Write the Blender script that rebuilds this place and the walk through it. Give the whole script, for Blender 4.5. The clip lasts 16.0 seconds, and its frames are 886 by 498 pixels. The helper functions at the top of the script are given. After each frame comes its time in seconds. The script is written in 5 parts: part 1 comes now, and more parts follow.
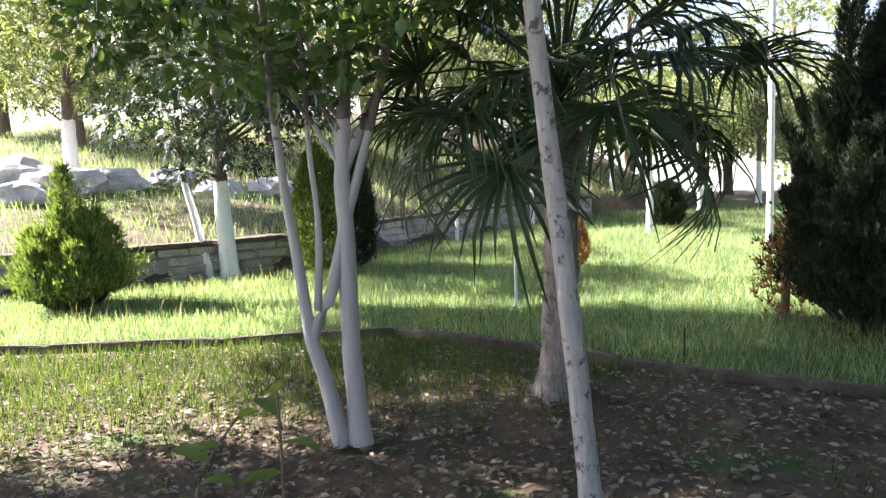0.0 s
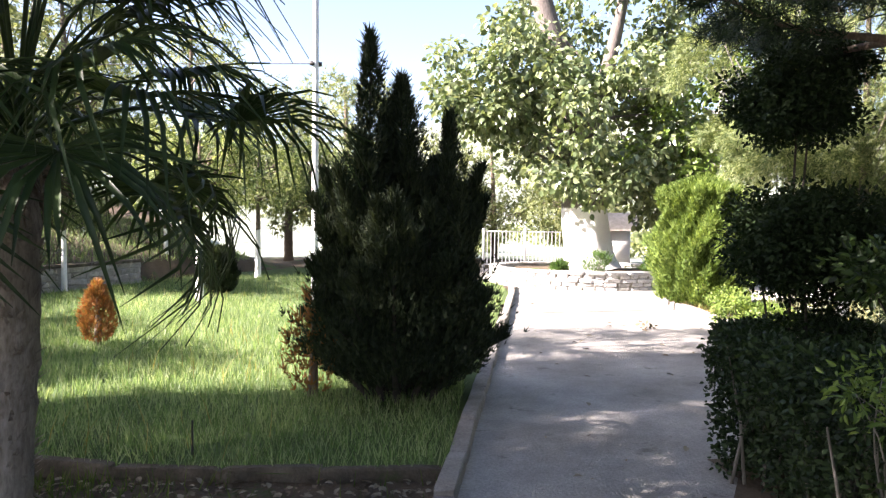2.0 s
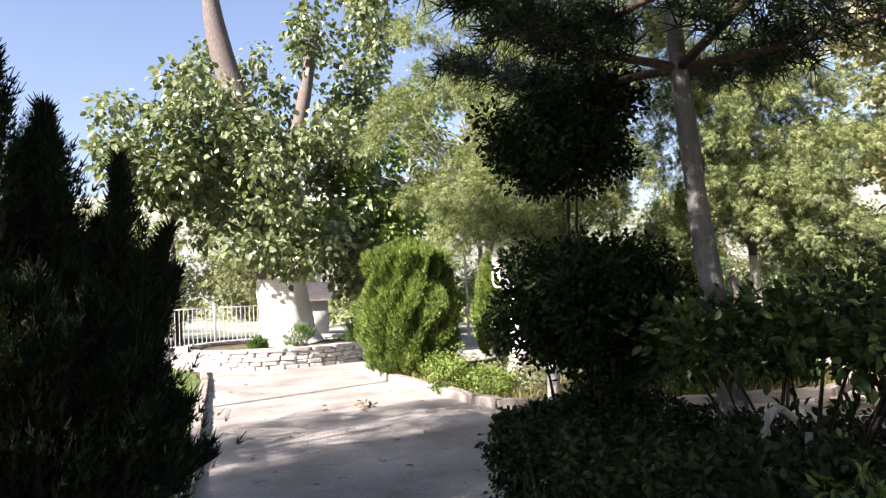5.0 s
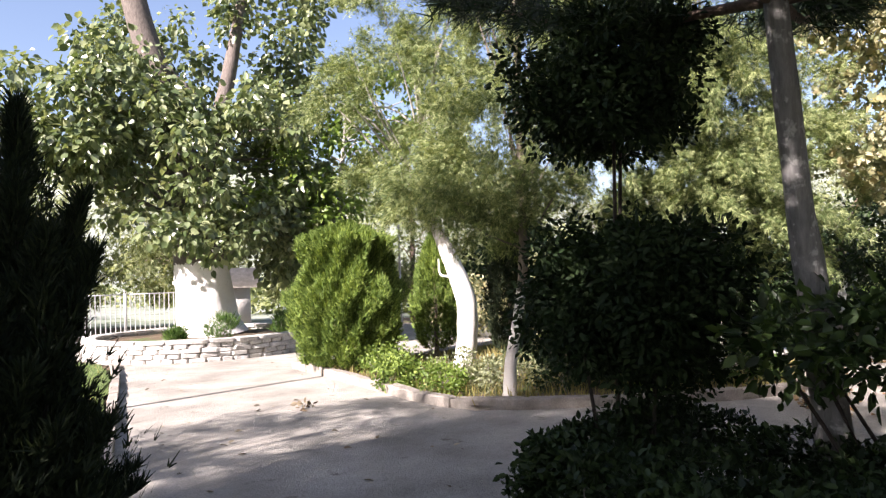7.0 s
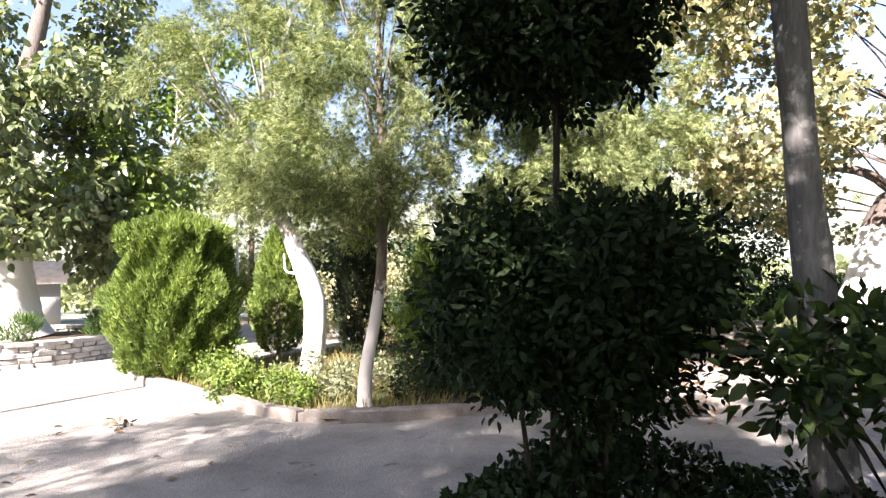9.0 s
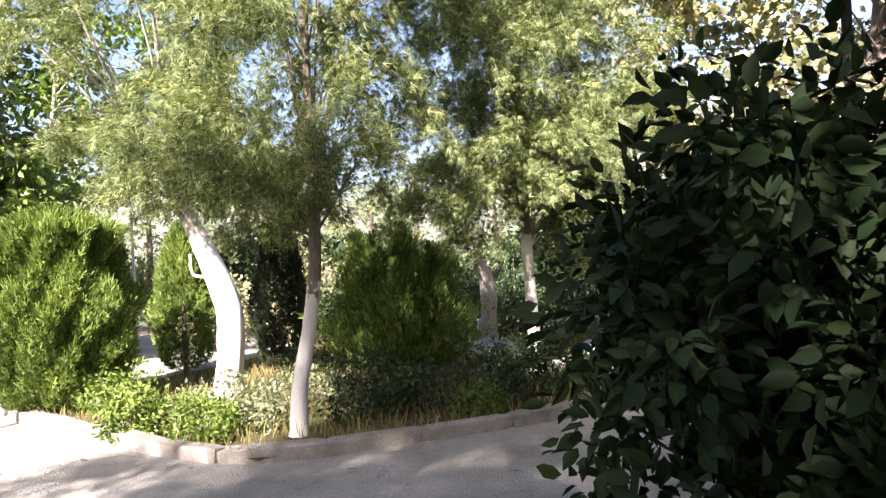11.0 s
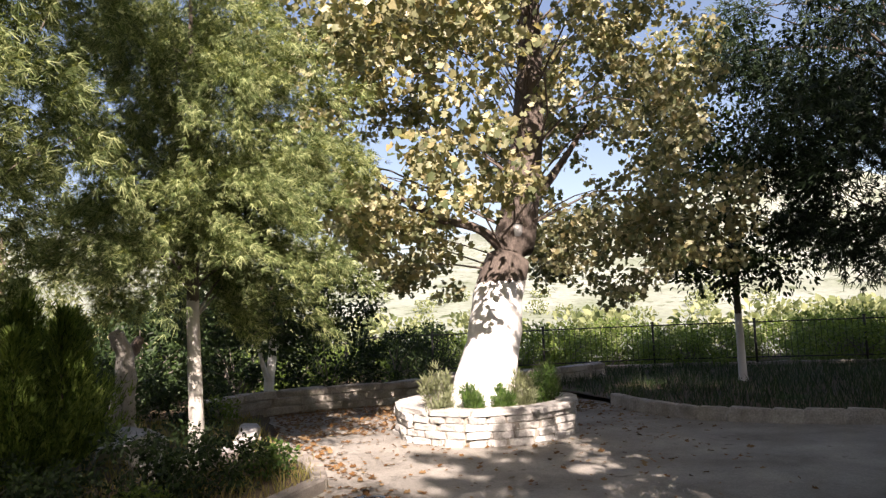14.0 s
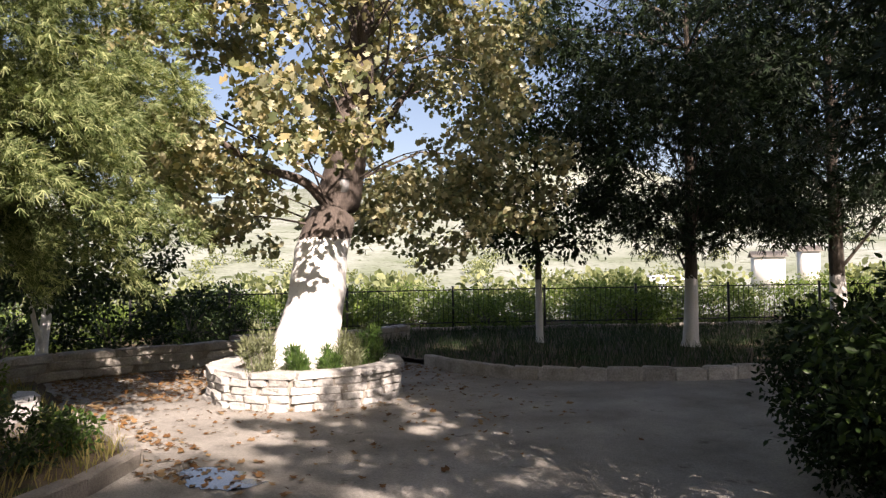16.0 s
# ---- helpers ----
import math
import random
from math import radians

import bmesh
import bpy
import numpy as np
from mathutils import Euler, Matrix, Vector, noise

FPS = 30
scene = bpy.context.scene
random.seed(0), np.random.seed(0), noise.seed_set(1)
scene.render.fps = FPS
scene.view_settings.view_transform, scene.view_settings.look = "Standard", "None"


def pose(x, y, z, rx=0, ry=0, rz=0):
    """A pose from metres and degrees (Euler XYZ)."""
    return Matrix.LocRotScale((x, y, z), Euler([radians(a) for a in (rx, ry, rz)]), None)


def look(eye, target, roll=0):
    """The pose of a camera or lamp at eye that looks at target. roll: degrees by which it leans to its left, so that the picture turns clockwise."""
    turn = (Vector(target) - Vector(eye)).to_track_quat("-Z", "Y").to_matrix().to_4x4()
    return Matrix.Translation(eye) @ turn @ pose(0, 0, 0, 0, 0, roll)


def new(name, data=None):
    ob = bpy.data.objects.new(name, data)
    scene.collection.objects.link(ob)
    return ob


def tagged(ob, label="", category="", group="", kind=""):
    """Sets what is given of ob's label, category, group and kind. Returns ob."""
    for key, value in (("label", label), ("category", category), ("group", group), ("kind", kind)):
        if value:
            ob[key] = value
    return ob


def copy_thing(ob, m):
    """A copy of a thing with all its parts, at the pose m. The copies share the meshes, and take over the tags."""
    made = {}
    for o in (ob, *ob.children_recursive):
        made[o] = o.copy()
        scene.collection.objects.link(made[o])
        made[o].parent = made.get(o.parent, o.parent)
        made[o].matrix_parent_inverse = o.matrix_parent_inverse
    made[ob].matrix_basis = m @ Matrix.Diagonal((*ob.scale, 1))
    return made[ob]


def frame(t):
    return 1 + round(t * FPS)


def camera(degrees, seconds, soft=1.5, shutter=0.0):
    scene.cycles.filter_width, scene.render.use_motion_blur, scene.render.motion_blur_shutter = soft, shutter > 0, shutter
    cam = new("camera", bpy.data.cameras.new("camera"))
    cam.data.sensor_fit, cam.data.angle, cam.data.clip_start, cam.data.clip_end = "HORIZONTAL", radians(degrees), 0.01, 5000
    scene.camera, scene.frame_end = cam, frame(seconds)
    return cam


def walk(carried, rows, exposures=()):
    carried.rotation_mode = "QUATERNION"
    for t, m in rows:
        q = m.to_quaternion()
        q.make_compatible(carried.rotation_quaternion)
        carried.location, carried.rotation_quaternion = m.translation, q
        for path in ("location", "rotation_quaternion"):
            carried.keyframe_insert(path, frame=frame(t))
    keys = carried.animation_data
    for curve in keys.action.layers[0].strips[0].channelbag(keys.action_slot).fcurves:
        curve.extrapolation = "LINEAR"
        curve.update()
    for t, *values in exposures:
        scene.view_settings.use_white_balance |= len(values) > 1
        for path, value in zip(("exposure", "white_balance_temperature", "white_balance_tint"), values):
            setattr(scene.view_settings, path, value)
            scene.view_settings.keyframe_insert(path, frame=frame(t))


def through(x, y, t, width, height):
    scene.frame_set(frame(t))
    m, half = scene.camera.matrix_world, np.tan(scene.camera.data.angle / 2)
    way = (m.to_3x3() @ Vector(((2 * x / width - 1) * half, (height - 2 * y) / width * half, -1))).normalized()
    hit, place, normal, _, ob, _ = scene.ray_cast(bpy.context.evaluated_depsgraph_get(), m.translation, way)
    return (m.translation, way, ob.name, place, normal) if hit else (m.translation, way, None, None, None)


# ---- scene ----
cam = camera(63.2, 16.0, soft=1.35)
# seconds, x, y, z, pitch, roll, yaw
ROWS = [
    (0.0, 0.196, 0.033, 1.509, -6.57, -2.20, 1.50),
    (0.5, 0.348, 0.170, 1.485, -7.53, -2.84, -6.36),
    (1.0, 0.437, 0.409, 1.494, -4.40, -0.77, -19.78),
    (1.5, 0.594, 0.555, 1.474, -4.30, 0.34, -27.21),
    (2.0, 0.775, 0.636, 1.502, -1.97, 0.64, -31.66),
    (2.5, 0.887, 0.786, 1.498, -1.24, 0.87, -38.70),
    (3.0, 1.004, 0.963, 1.510, -0.33, 0.32, -45.20),
    (3.5, 1.179, 1.095, 1.516, 0.93, -0.55, -45.20),
    (4.0, 1.286, 1.273, 1.490, -0.18, -1.27, -44.89),
    (4.5, 1.365, 1.491, 1.519, 2.45, -2.58, -52.81),
    (7.0, 1.933, 2.489, 1.550, 1.96, -2.05, -62.65),
    (7.5, 2.104, 2.616, 1.550, 0.43, -2.26, -72.57),
    (8.0, 2.228, 2.803, 1.554, 2.41, -0.45, -79.84),
    (8.5, 2.452, 2.893, 1.555, 2.11, -2.22, -78.86),
    (9.0, 2.640, 2.975, 1.537, 1.48, -1.31, -75.28),
    (11.5, 4.091, 3.798, 1.532, 1.54, -2.95, -84.70),
    (12.0, 4.277, 3.903, 1.519, 2.73, -2.24, -86.44),
    (12.5, 4.398, 3.974, 1.518, 4.29, -2.73, -89.21),
    (13.0, 4.483, 4.150, 1.519, 5.03, -3.21, -97.59),
    (13.5, 4.603, 4.251, 1.517, 3.97, -3.29, -106.38),
    (14.0, 4.765, 4.310, 1.518, 5.40, -2.43, -113.24),
    (14.5, 4.934, 4.420, 1.509, 4.67, -1.00, -121.49),
    (15.0, 5.052, 4.559, 1.498, 4.49, -1.02, -126.76),
    (15.5, 5.192, 4.606, 1.488, 3.82, -0.24, -126.40),
    (16.0, 5.415, 4.622, 1.463, 2.10, -0.87, -130.39),
]
walk(cam, [(t, pose(x, y, z, 90 + p, 0, w) @ pose(0, 0, 0, 0, 0, r)) for t, x, y, z, p, r, w in ROWS],
     exposures=[(t, e, 6300 if t < 1 else 6600 if t < 11 else 6900 if t < 12.5 else 7200, 25) for t, e in ((0.0, 3.15), (0.5, 3.3), (1.0, 3.5), (1.5, 3.15), (2.0, 2.85), (2.5, 2.55), (3.0, 2.4), (4.0, 2.15), (7.0, 2.05), (7.6, 2.1), (9.0, 2.6), (12.0, 2.55), (13.0, 2.05), (14.5, 1.6), (16.0, 1.5))])

# ---- daylight ----
SUN_AZ, SUN_EL = radians(-74), radians(35)
world = bpy.data.worlds.new("sky")
scene.world = world
world.use_nodes = True
wn = world.node_tree.nodes
sky = wn.new("ShaderNodeTexSky")
sky.sky_type = "NISHITA"
sky.sun_disc = False
sky.dust_density, sky.ozone_density = 1.5, 1.0
sky.sun_elevation, sky.sun_rotation = SUN_EL, SUN_AZ
wn["Background"].inputs["Strength"].default_value = 0.06
world.node_tree.links.new(sky.outputs[0], wn["Background"].inputs["Color"])
sun = new("sun", bpy.data.lights.new("sun", "SUN"))
sun.data.energy, sun.data.angle, sun.data.color = 5.0, radians(0.5), (1.0, 0.95, 0.87)
sun_way = Vector((math.sin(SUN_AZ) * math.cos(SUN_EL), math.cos(SUN_AZ) * math.cos(SUN_EL), math.sin(SUN_EL)))
sun.matrix_world = look(sun_way * 50, (0, 0, 0))

# ---- materials ----
def mat(name):
    m = bpy.data.materials.new(name)
    m.use_nodes = True
    m.node_tree.nodes.clear()
    return m, m.node_tree.nodes, m.node_tree.links


def ramp(n, l, source, stops):
    r = n.new("ShaderNodeValToRGB")
    while len(r.color_ramp.elements) < len(stops):
        r.color_ramp.elements.new(0.5)
    for e, (p, c) in zip(r.color_ramp.elements, stops):
        e.position, e.color = p, (*c, 1)
    l.new(source, r.inputs[0])
    return r.outputs[0]


def noise_tex(n, l, scale, detail=4.0, rough=0.6, coord=None):
    t = n.new("ShaderNodeTexNoise")
    t.inputs["Scale"].default_value, t.inputs["Detail"].default_value, t.inputs["Roughness"].default_value = scale, detail, rough
    if coord:
        l.new(coord, t.inputs["Vector"])
    return t.outputs["Fac"]


def mixed(n, l, fac, a, b, mode="MIX"):
    x = n.new("ShaderNodeMix")
    x.data_type, x.blend_type = "RGBA", mode
    for sock, v in ((x.inputs[0], fac), (x.inputs[6], a), (x.inputs[7], b)):
        if hasattr(v, "is_linked"):
            l.new(v, sock)
        elif isinstance(v, tuple):
            sock.default_value = (*v, 1)
        else:
            sock.default_value = v
    return x.outputs[2]


def surface(name, low, high, scale, rough=0.8, bump=0.3, fine=60.0, metal=0.0, piece=0.0, spots=None, gloss=0.3):
    """Two-scale mottled surface; piece: how much each piece differs from the next."""
    m, n, l = mat(name)
    geo = n.new("ShaderNodeNewGeometry").outputs["Position"]
    big, small = noise_tex(n, l, scale, 5, 0.6, geo), noise_tex(n, l, fine, 3, 0.65, geo)
    c = ramp(n, l, big, [(0.3, low), (0.7, high)])
    c = mixed(n, l, 0.5, c, ramp(n, l, small, [(0.25, (0.25, 0.25, 0.25)), (0.75, (0.75, 0.75, 0.75))]), "OVERLAY")
    if spots:
        size, colour, level = spots
        f = ramp(n, l, noise_tex(n, l, size, 6, 0.7, geo), [(level, (0, 0, 0)), (level + 0.08, (1, 1, 1))])
        c = mixed(n, l, f, c, colour)
    if piece:
        rnd = n.new("ShaderNodeObjectInfo").outputs["Random"]
        c = mixed(n, l, 1.0, c, ramp(n, l, rnd, [(0.0, (1 - piece,) * 3), (1.0, (1, 1, 1))]), "MULTIPLY")
    b = n.new("ShaderNodeBsdfPrincipled")
    b.inputs["Roughness"].default_value, b.inputs["Metallic"].default_value = rough, metal
    b.inputs["Specular IOR Level"].default_value = gloss
    l.new(c, b.inputs["Base Color"])
    if bump:
        bp = n.new("ShaderNodeBump")
        bp.inputs["Strength"].default_value, bp.inputs["Distance"].default_value = bump, 0.02
        l.new(small, bp.inputs["Height"])
        l.new(bp.outputs[0], b.inputs["Normal"])
    o = n.new("ShaderNodeOutputMaterial")
    l.new(b.outputs[0], o.inputs[0])
    return m


def foliage(name, colours, through=0.35, rough=0.45, gloss=0.4):
    """Leaves: each leaf takes its own tone, and lets part of the light through."""
    m, n, l = mat(name)
    g = n.new("ShaderNodeNewGeometry")
    k = len(colours) - 1
    tone = ramp(n, l, g.outputs["Random Per Island"], [(i / k, c) for i, c in enumerate(colours)])
    patch = noise_tex(n, l, 1.7, 2, 0.5, g.outputs["Position"])
    c = mixed(n, l, 0.6, tone, ramp(n, l, patch, [(0.3, (0.3, 0.34, 0.3)), (0.7, (0.68, 0.66, 0.58))]), "OVERLAY")
    b = n.new("ShaderNodeBsdfPrincipled")
    b.inputs["Roughness"].default_value, b.inputs["Specular IOR Level"].default_value = rough, gloss
    l.new(c, b.inputs["Base Color"])
    t = n.new("ShaderNodeBsdfTranslucent")
    l.new(mixed(n, l, 1.0, c, (1.45, 1.4, 0.85), "MULTIPLY"), t.inputs["Color"])
    x = n.new("ShaderNodeMixShader")
    x.inputs[0].default_value = through
    l.new(b.outputs[0], x.inputs[1]), l.new(t.outputs[0], x.inputs[2])
    o = n.new("ShaderNodeOutputMaterial")
    l.new(x.outputs[0], o.inputs[0])
    return m


def bark(name, low, high, lime=0.0, edge=0.12, marks=None, limed=(0.8, 0.79, 0.76)):
    """Bark with vertical grain; lime: height in metres up to which the trunk is whitewashed."""
    m, n, l = mat(name)
    geo = n.new("ShaderNodeNewGeometry").outputs["Position"]
    mp = n.new("ShaderNodeMapping")
    mp.inputs["Scale"].default_value = (1, 1, 0.22)
    l.new(geo, mp.inputs["Vector"])
    grain = noise_tex(n, l, 45, 5, 0.7, mp.outputs[0])
    c = ramp(n, l, grain, [(0.3, low), (0.7, high)])
    if marks:
        mm = n.new("ShaderNodeMapping")
        mm.inputs["Scale"].default_value = (1, 1, 0.9)
        l.new(geo, mm.inputs["Vector"])
        f = ramp(n, l, noise_tex(n, l, 22, 3, 0.6, mm.outputs[0]), [(0.57, (0, 0, 0)), (0.66, (1, 1, 1))])
        c = mixed(n, l, f, c, marks)
    if lime:
        z = n.new("ShaderNodeSeparateXYZ")
        l.new(geo, z.inputs[0])
        a = n.new("ShaderNodeMath")
        a.operation, a.inputs[2].default_value = "MULTIPLY_ADD", 0.0
        a.inputs[1].default_value = edge * 2
        l.new(noise_tex(n, l, 14, 4, 0.6, geo), a.inputs[0])
        s = n.new("ShaderNodeMath")
        s.operation = "ADD"
        l.new(z.outputs[2], s.inputs[0]), l.new(a.outputs[0], s.inputs[1])
        d = n.new("ShaderNodeMath")
        d.operation, d.inputs[1].default_value = "LESS_THAN", lime + edge
        l.new(s.outputs[0], d.inputs[0])
        chips = ramp(n, l, noise_tex(n, l, 30, 5, 0.7, geo), [(0.3, (0.45, 0.42, 0.37)), (0.42, limed)])
        c = mixed(n, l, d.outputs[0], c, chips)
    b = n.new("ShaderNodeBsdfPrincipled")
    b.inputs["Roughness"].default_value = 0.9
    l.new(c, b.inputs["Base Color"])
    bp = n.new("ShaderNodeBump")
    bp.inputs["Strength"].default_value, bp.inputs["Distance"].default_value = 0.6, 0.02
    l.new(grain, bp.inputs["Height"]), l.new(bp.outputs[0], b.inputs["Normal"])
    o = n.new("ShaderNodeOutputMaterial")
    l.new(b.outputs[0], o.inputs[0])
    return m


SOIL = surface("soil_and_grass", (0.05, 0.035, 0.022), (0.12, 0.09, 0.055), 1.4, 0.95, 0.8, 35, spots=(0.9, (0.05, 0.09, 0.02), 0.55))
LAWN = surface("lawn_earth", (0.045, 0.075, 0.018), (0.08, 0.12, 0.03), 1.1, 0.95, 0.6, 40)
ROAD = surface("worn_concrete_road", (0.19, 0.18, 0.158), (0.39, 0.37, 0.33), 1.1, 0.92, 1.0, 55, spots=(2.6, (0.15, 0.136, 0.115), 0.61))
STONE = surface("limestone_block", (0.3, 0.28, 0.24), (0.5, 0.47, 0.42), 5, 0.9, 0.9, 40, piece=0.3)
STONE_PALE = surface("pale_limestone", (0.38, 0.37, 0.345), (0.58, 0.565, 0.53), 5, 0.9, 0.9, 40, piece=0.22)
MORTAR = surface("mortar", (0.2, 0.18, 0.15), (0.3, 0.27, 0.23), 9, 0.95, 0.7, 60)
KERB = surface("kerb_concrete", (0.22, 0.2, 0.17), (0.36, 0.33, 0.29), 6, 0.9, 0.7, 70, piece=0.2, spots=(3.0, (0.12, 0.11, 0.08), 0.62))
EDGING = surface("mossy_edging", (0.07, 0.058, 0.042), (0.16, 0.135, 0.1), 6, 0.95, 0.8, 60, piece=0.25, spots=(4.0, (0.07, 0.08, 0.035), 0.58))
IRON = surface("black_iron", (0.02, 0.02, 0.02), (0.04, 0.038, 0.035), 12, 0.5, 0.15, 90)
WHITE_IRON = surface("white_painted_iron", (0.62, 0.62, 0.6), (0.78, 0.78, 0.76), 8, 0.5, 0.15, 90)
PLASTER = surface("white_plaster", (0.7, 0.68, 0.63), (0.82, 0.8, 0.76), 1.5, 0.9, 0.3, 40)
PAINT_DARK = surface("dark_paint", (0.05, 0.05, 0.055), (0.09, 0.09, 0.09), 4, 0.5, 0.1, 60)
GALV = surface("grey_steel", (0.35, 0.36, 0.36), (0.5, 0.5, 0.5), 5, 0.55, 0.15, 60, metal=0.4)
# Grey, pale tones carry the haze of distance in the hillside colour.
SCRUB = surface("hazed_hillside", (0.14, 0.17, 0.11), (0.3, 0.325, 0.29), 0.05, 0.95, 0.4, 1.2, spots=(0.35, (0.06, 0.08, 0.03), 0.55))
ROCK = surface("grey_rock", (0.3, 0.29, 0.28), (0.55, 0.53, 0.5), 3, 0.9, 0.9, 25)

L_BROAD = foliage("mulberry_leaf", [(0.06, 0.09, 0.035), (0.12, 0.16, 0.075), (0.25, 0.28, 0.16)], 0.3, 0.32, 0.7)
L_PLANE = foliage("plane_leaf_autumn", [(0.07, 0.095, 0.045), (0.22, 0.23, 0.13), (0.5, 0.47, 0.33), (0.1, 0.13, 0.065), (0.36, 0.3, 0.17), (0.14, 0.165, 0.09)], 0.35, 0.4, 0.5)
# Near-black greens: deep shade is put into these leaf colours.
L_DARK = foliage("shade_dark_evergreen_leaf", [(0.012, 0.024, 0.01), (0.018, 0.034, 0.013), (0.028, 0.045, 0.018)], 0.12, 0.6, 0.15)
L_HEDGE = foliage("box_hedge_leaf", [(0.014, 0.028, 0.011), (0.025, 0.046, 0.017), (0.045, 0.075, 0.026)], 0.2, 0.5, 0.25)
L_PRIVET = foliage("privet_leaf", [(0.03, 0.065, 0.018), (0.06, 0.12, 0.03), (0.11, 0.18, 0.05)], 0.35, 0.35)
# Privet greens darkened for shade, the lightest tone for sunlit leaves.
L_SHADE = foliage("shaded_privet_leaf", [(0.014, 0.028, 0.01), (0.03, 0.058, 0.018), (0.075, 0.12, 0.035)], 0.28, 0.4, 0.3)
L_CONIFER = foliage("feathery_conifer", [(0.045, 0.07, 0.026), (0.115, 0.155, 0.06), (0.36, 0.4, 0.21)], 0.38, 0.6, 0.2)
L_THUJA = foliage("bright_thuja", [(0.04, 0.07, 0.016), (0.12, 0.185, 0.045), (0.23, 0.3, 0.08)], 0.3, 0.6, 0.2)
L_CYPRESS = foliage("dark_cypress", [(0.014, 0.022, 0.014), (0.024, 0.036, 0.02), (0.045, 0.058, 0.03)], 0.2, 0.6, 0.2)
L_PINE = foliage("pine_needles", [(0.012, 0.024, 0.014), (0.022, 0.04, 0.02), (0.035, 0.06, 0.03)], 0.2, 0.5, 0.3)
L_PALM = foliage("palm_blade", [(0.018, 0.034, 0.012), (0.03, 0.055, 0.02), (0.05, 0.08, 0.03)], 0.14, 0.45, 0.3)
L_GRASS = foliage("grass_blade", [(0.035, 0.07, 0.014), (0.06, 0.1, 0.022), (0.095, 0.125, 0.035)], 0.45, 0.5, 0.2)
# Same grass in paler tones: sunlight is put into the lawn colour.
L_LAWN = foliage("sunlit_pale_lawn_blade", [(0.072, 0.14, 0.046), (0.14, 0.22, 0.09), (0.31, 0.365, 0.23), (0.095, 0.175, 0.062)], 0.5, 0.45, 0.3)
L_STRAW = foliage("dry_grass", [(0.2, 0.17, 0.07), (0.32, 0.27, 0.12), (0.16, 0.17, 0.06)], 0.4, 0.6, 0.2)
L_LITTER = foliage("fallen_leaf", [(0.06, 0.045, 0.03), (0.14, 0.1, 0.065), (0.29, 0.25, 0.195), (0.09, 0.07, 0.048)], 0.1, 0.7, 0.2)
L_ORANGE = foliage("fallen_leaf_orange", [(0.1, 0.05, 0.022), (0.2, 0.1, 0.04), (0.24, 0.17, 0.1), (0.13, 0.065, 0.028)], 0.15, 0.7, 0.2)
L_RUST = foliage("rusty_dying_needles", [(0.2, 0.08, 0.03), (0.3, 0.13, 0.05), (0.13, 0.1, 0.03)], 0.3, 0.6, 0.2)
L_SILVER = foliage("grey_green_leaf", [(0.12, 0.14, 0.08), (0.2, 0.22, 0.13), (0.28, 0.3, 0.19)], 0.35, 0.5)
L_SHRUB = foliage("bright_shrub_leaf", [(0.07, 0.12, 0.025), (0.12, 0.19, 0.04), (0.2, 0.27, 0.07)], 0.4, 0.4)
L_FAR = foliage("far_foliage", [(0.07, 0.095, 0.04), (0.17, 0.2, 0.095), (0.31, 0.33, 0.19)], 0.35, 0.6, 0.2)

B_GREY = bark("grey_bark", (0.09, 0.08, 0.065), (0.22, 0.2, 0.17))
B_BROWN = bark("brown_bark", (0.07, 0.05, 0.035), (0.2, 0.15, 0.11))
B_DARK = bark("dark_bark", (0.02, 0.016, 0.012), (0.06, 0.048, 0.038))
B_BIRCH = bark("pale_speckled_bark", (0.26, 0.25, 0.225), (0.42, 0.4, 0.365), marks=(0.1, 0.085, 0.07))
B_PINE = bark("scaly_grey_bark", (0.13, 0.13, 0.125), (0.28, 0.275, 0.265), marks=(0.44, 0.43, 0.41))
B_PALM = bark("fibrous_palm_trunk", (0.13, 0.105, 0.08), (0.34, 0.3, 0.26))


# ---- mesh helpers ----
def quick_mesh(name, v, f, material, smooth=False):
    v, f = np.asarray(v, np.float32), np.asarray(f, np.int32)
    me = bpy.data.meshes.new(name)
    me.vertices.add(len(v))
    me.vertices.foreach_set("co", v.ravel())
    k = f.shape[1]
    me.loops.add(f.size)
    me.loops.foreach_set("vertex_index", f.ravel())
    me.polygons.add(len(f))
    me.polygons.foreach_set("loop_start", np.arange(0, f.size, k, dtype=np.int32))
    if smooth:
        me.polygons.foreach_set("use_smooth", np.ones(len(f), bool))
    me.update(calc_edges=True)
    me.materials.append(material)
    return me


def part(name, bm, material, parent, label=""):
    """Links a bmesh, a mesh or (verts, quads) as one mesh object under its parent."""
    if isinstance(bm, tuple):
        me = quick_mesh(name, bm[0], bm[1], material, len(bm) > 2)
    elif isinstance(bm, bpy.types.Mesh):
        me = bm
    else:
        me = bpy.data.meshes.new(name)
        bm.to_mesh(me)
        bm.free()
        me.materials.append(material)
    ob = new(name, me)
    ob.parent = parent
    return tagged(ob, label) if label else ob


def thing(name, label, category, at=(0, 0, 0), group="", kind=""):
    ob = new(name)
    ob.location = at
    return tagged(ob, label, category, group, kind)


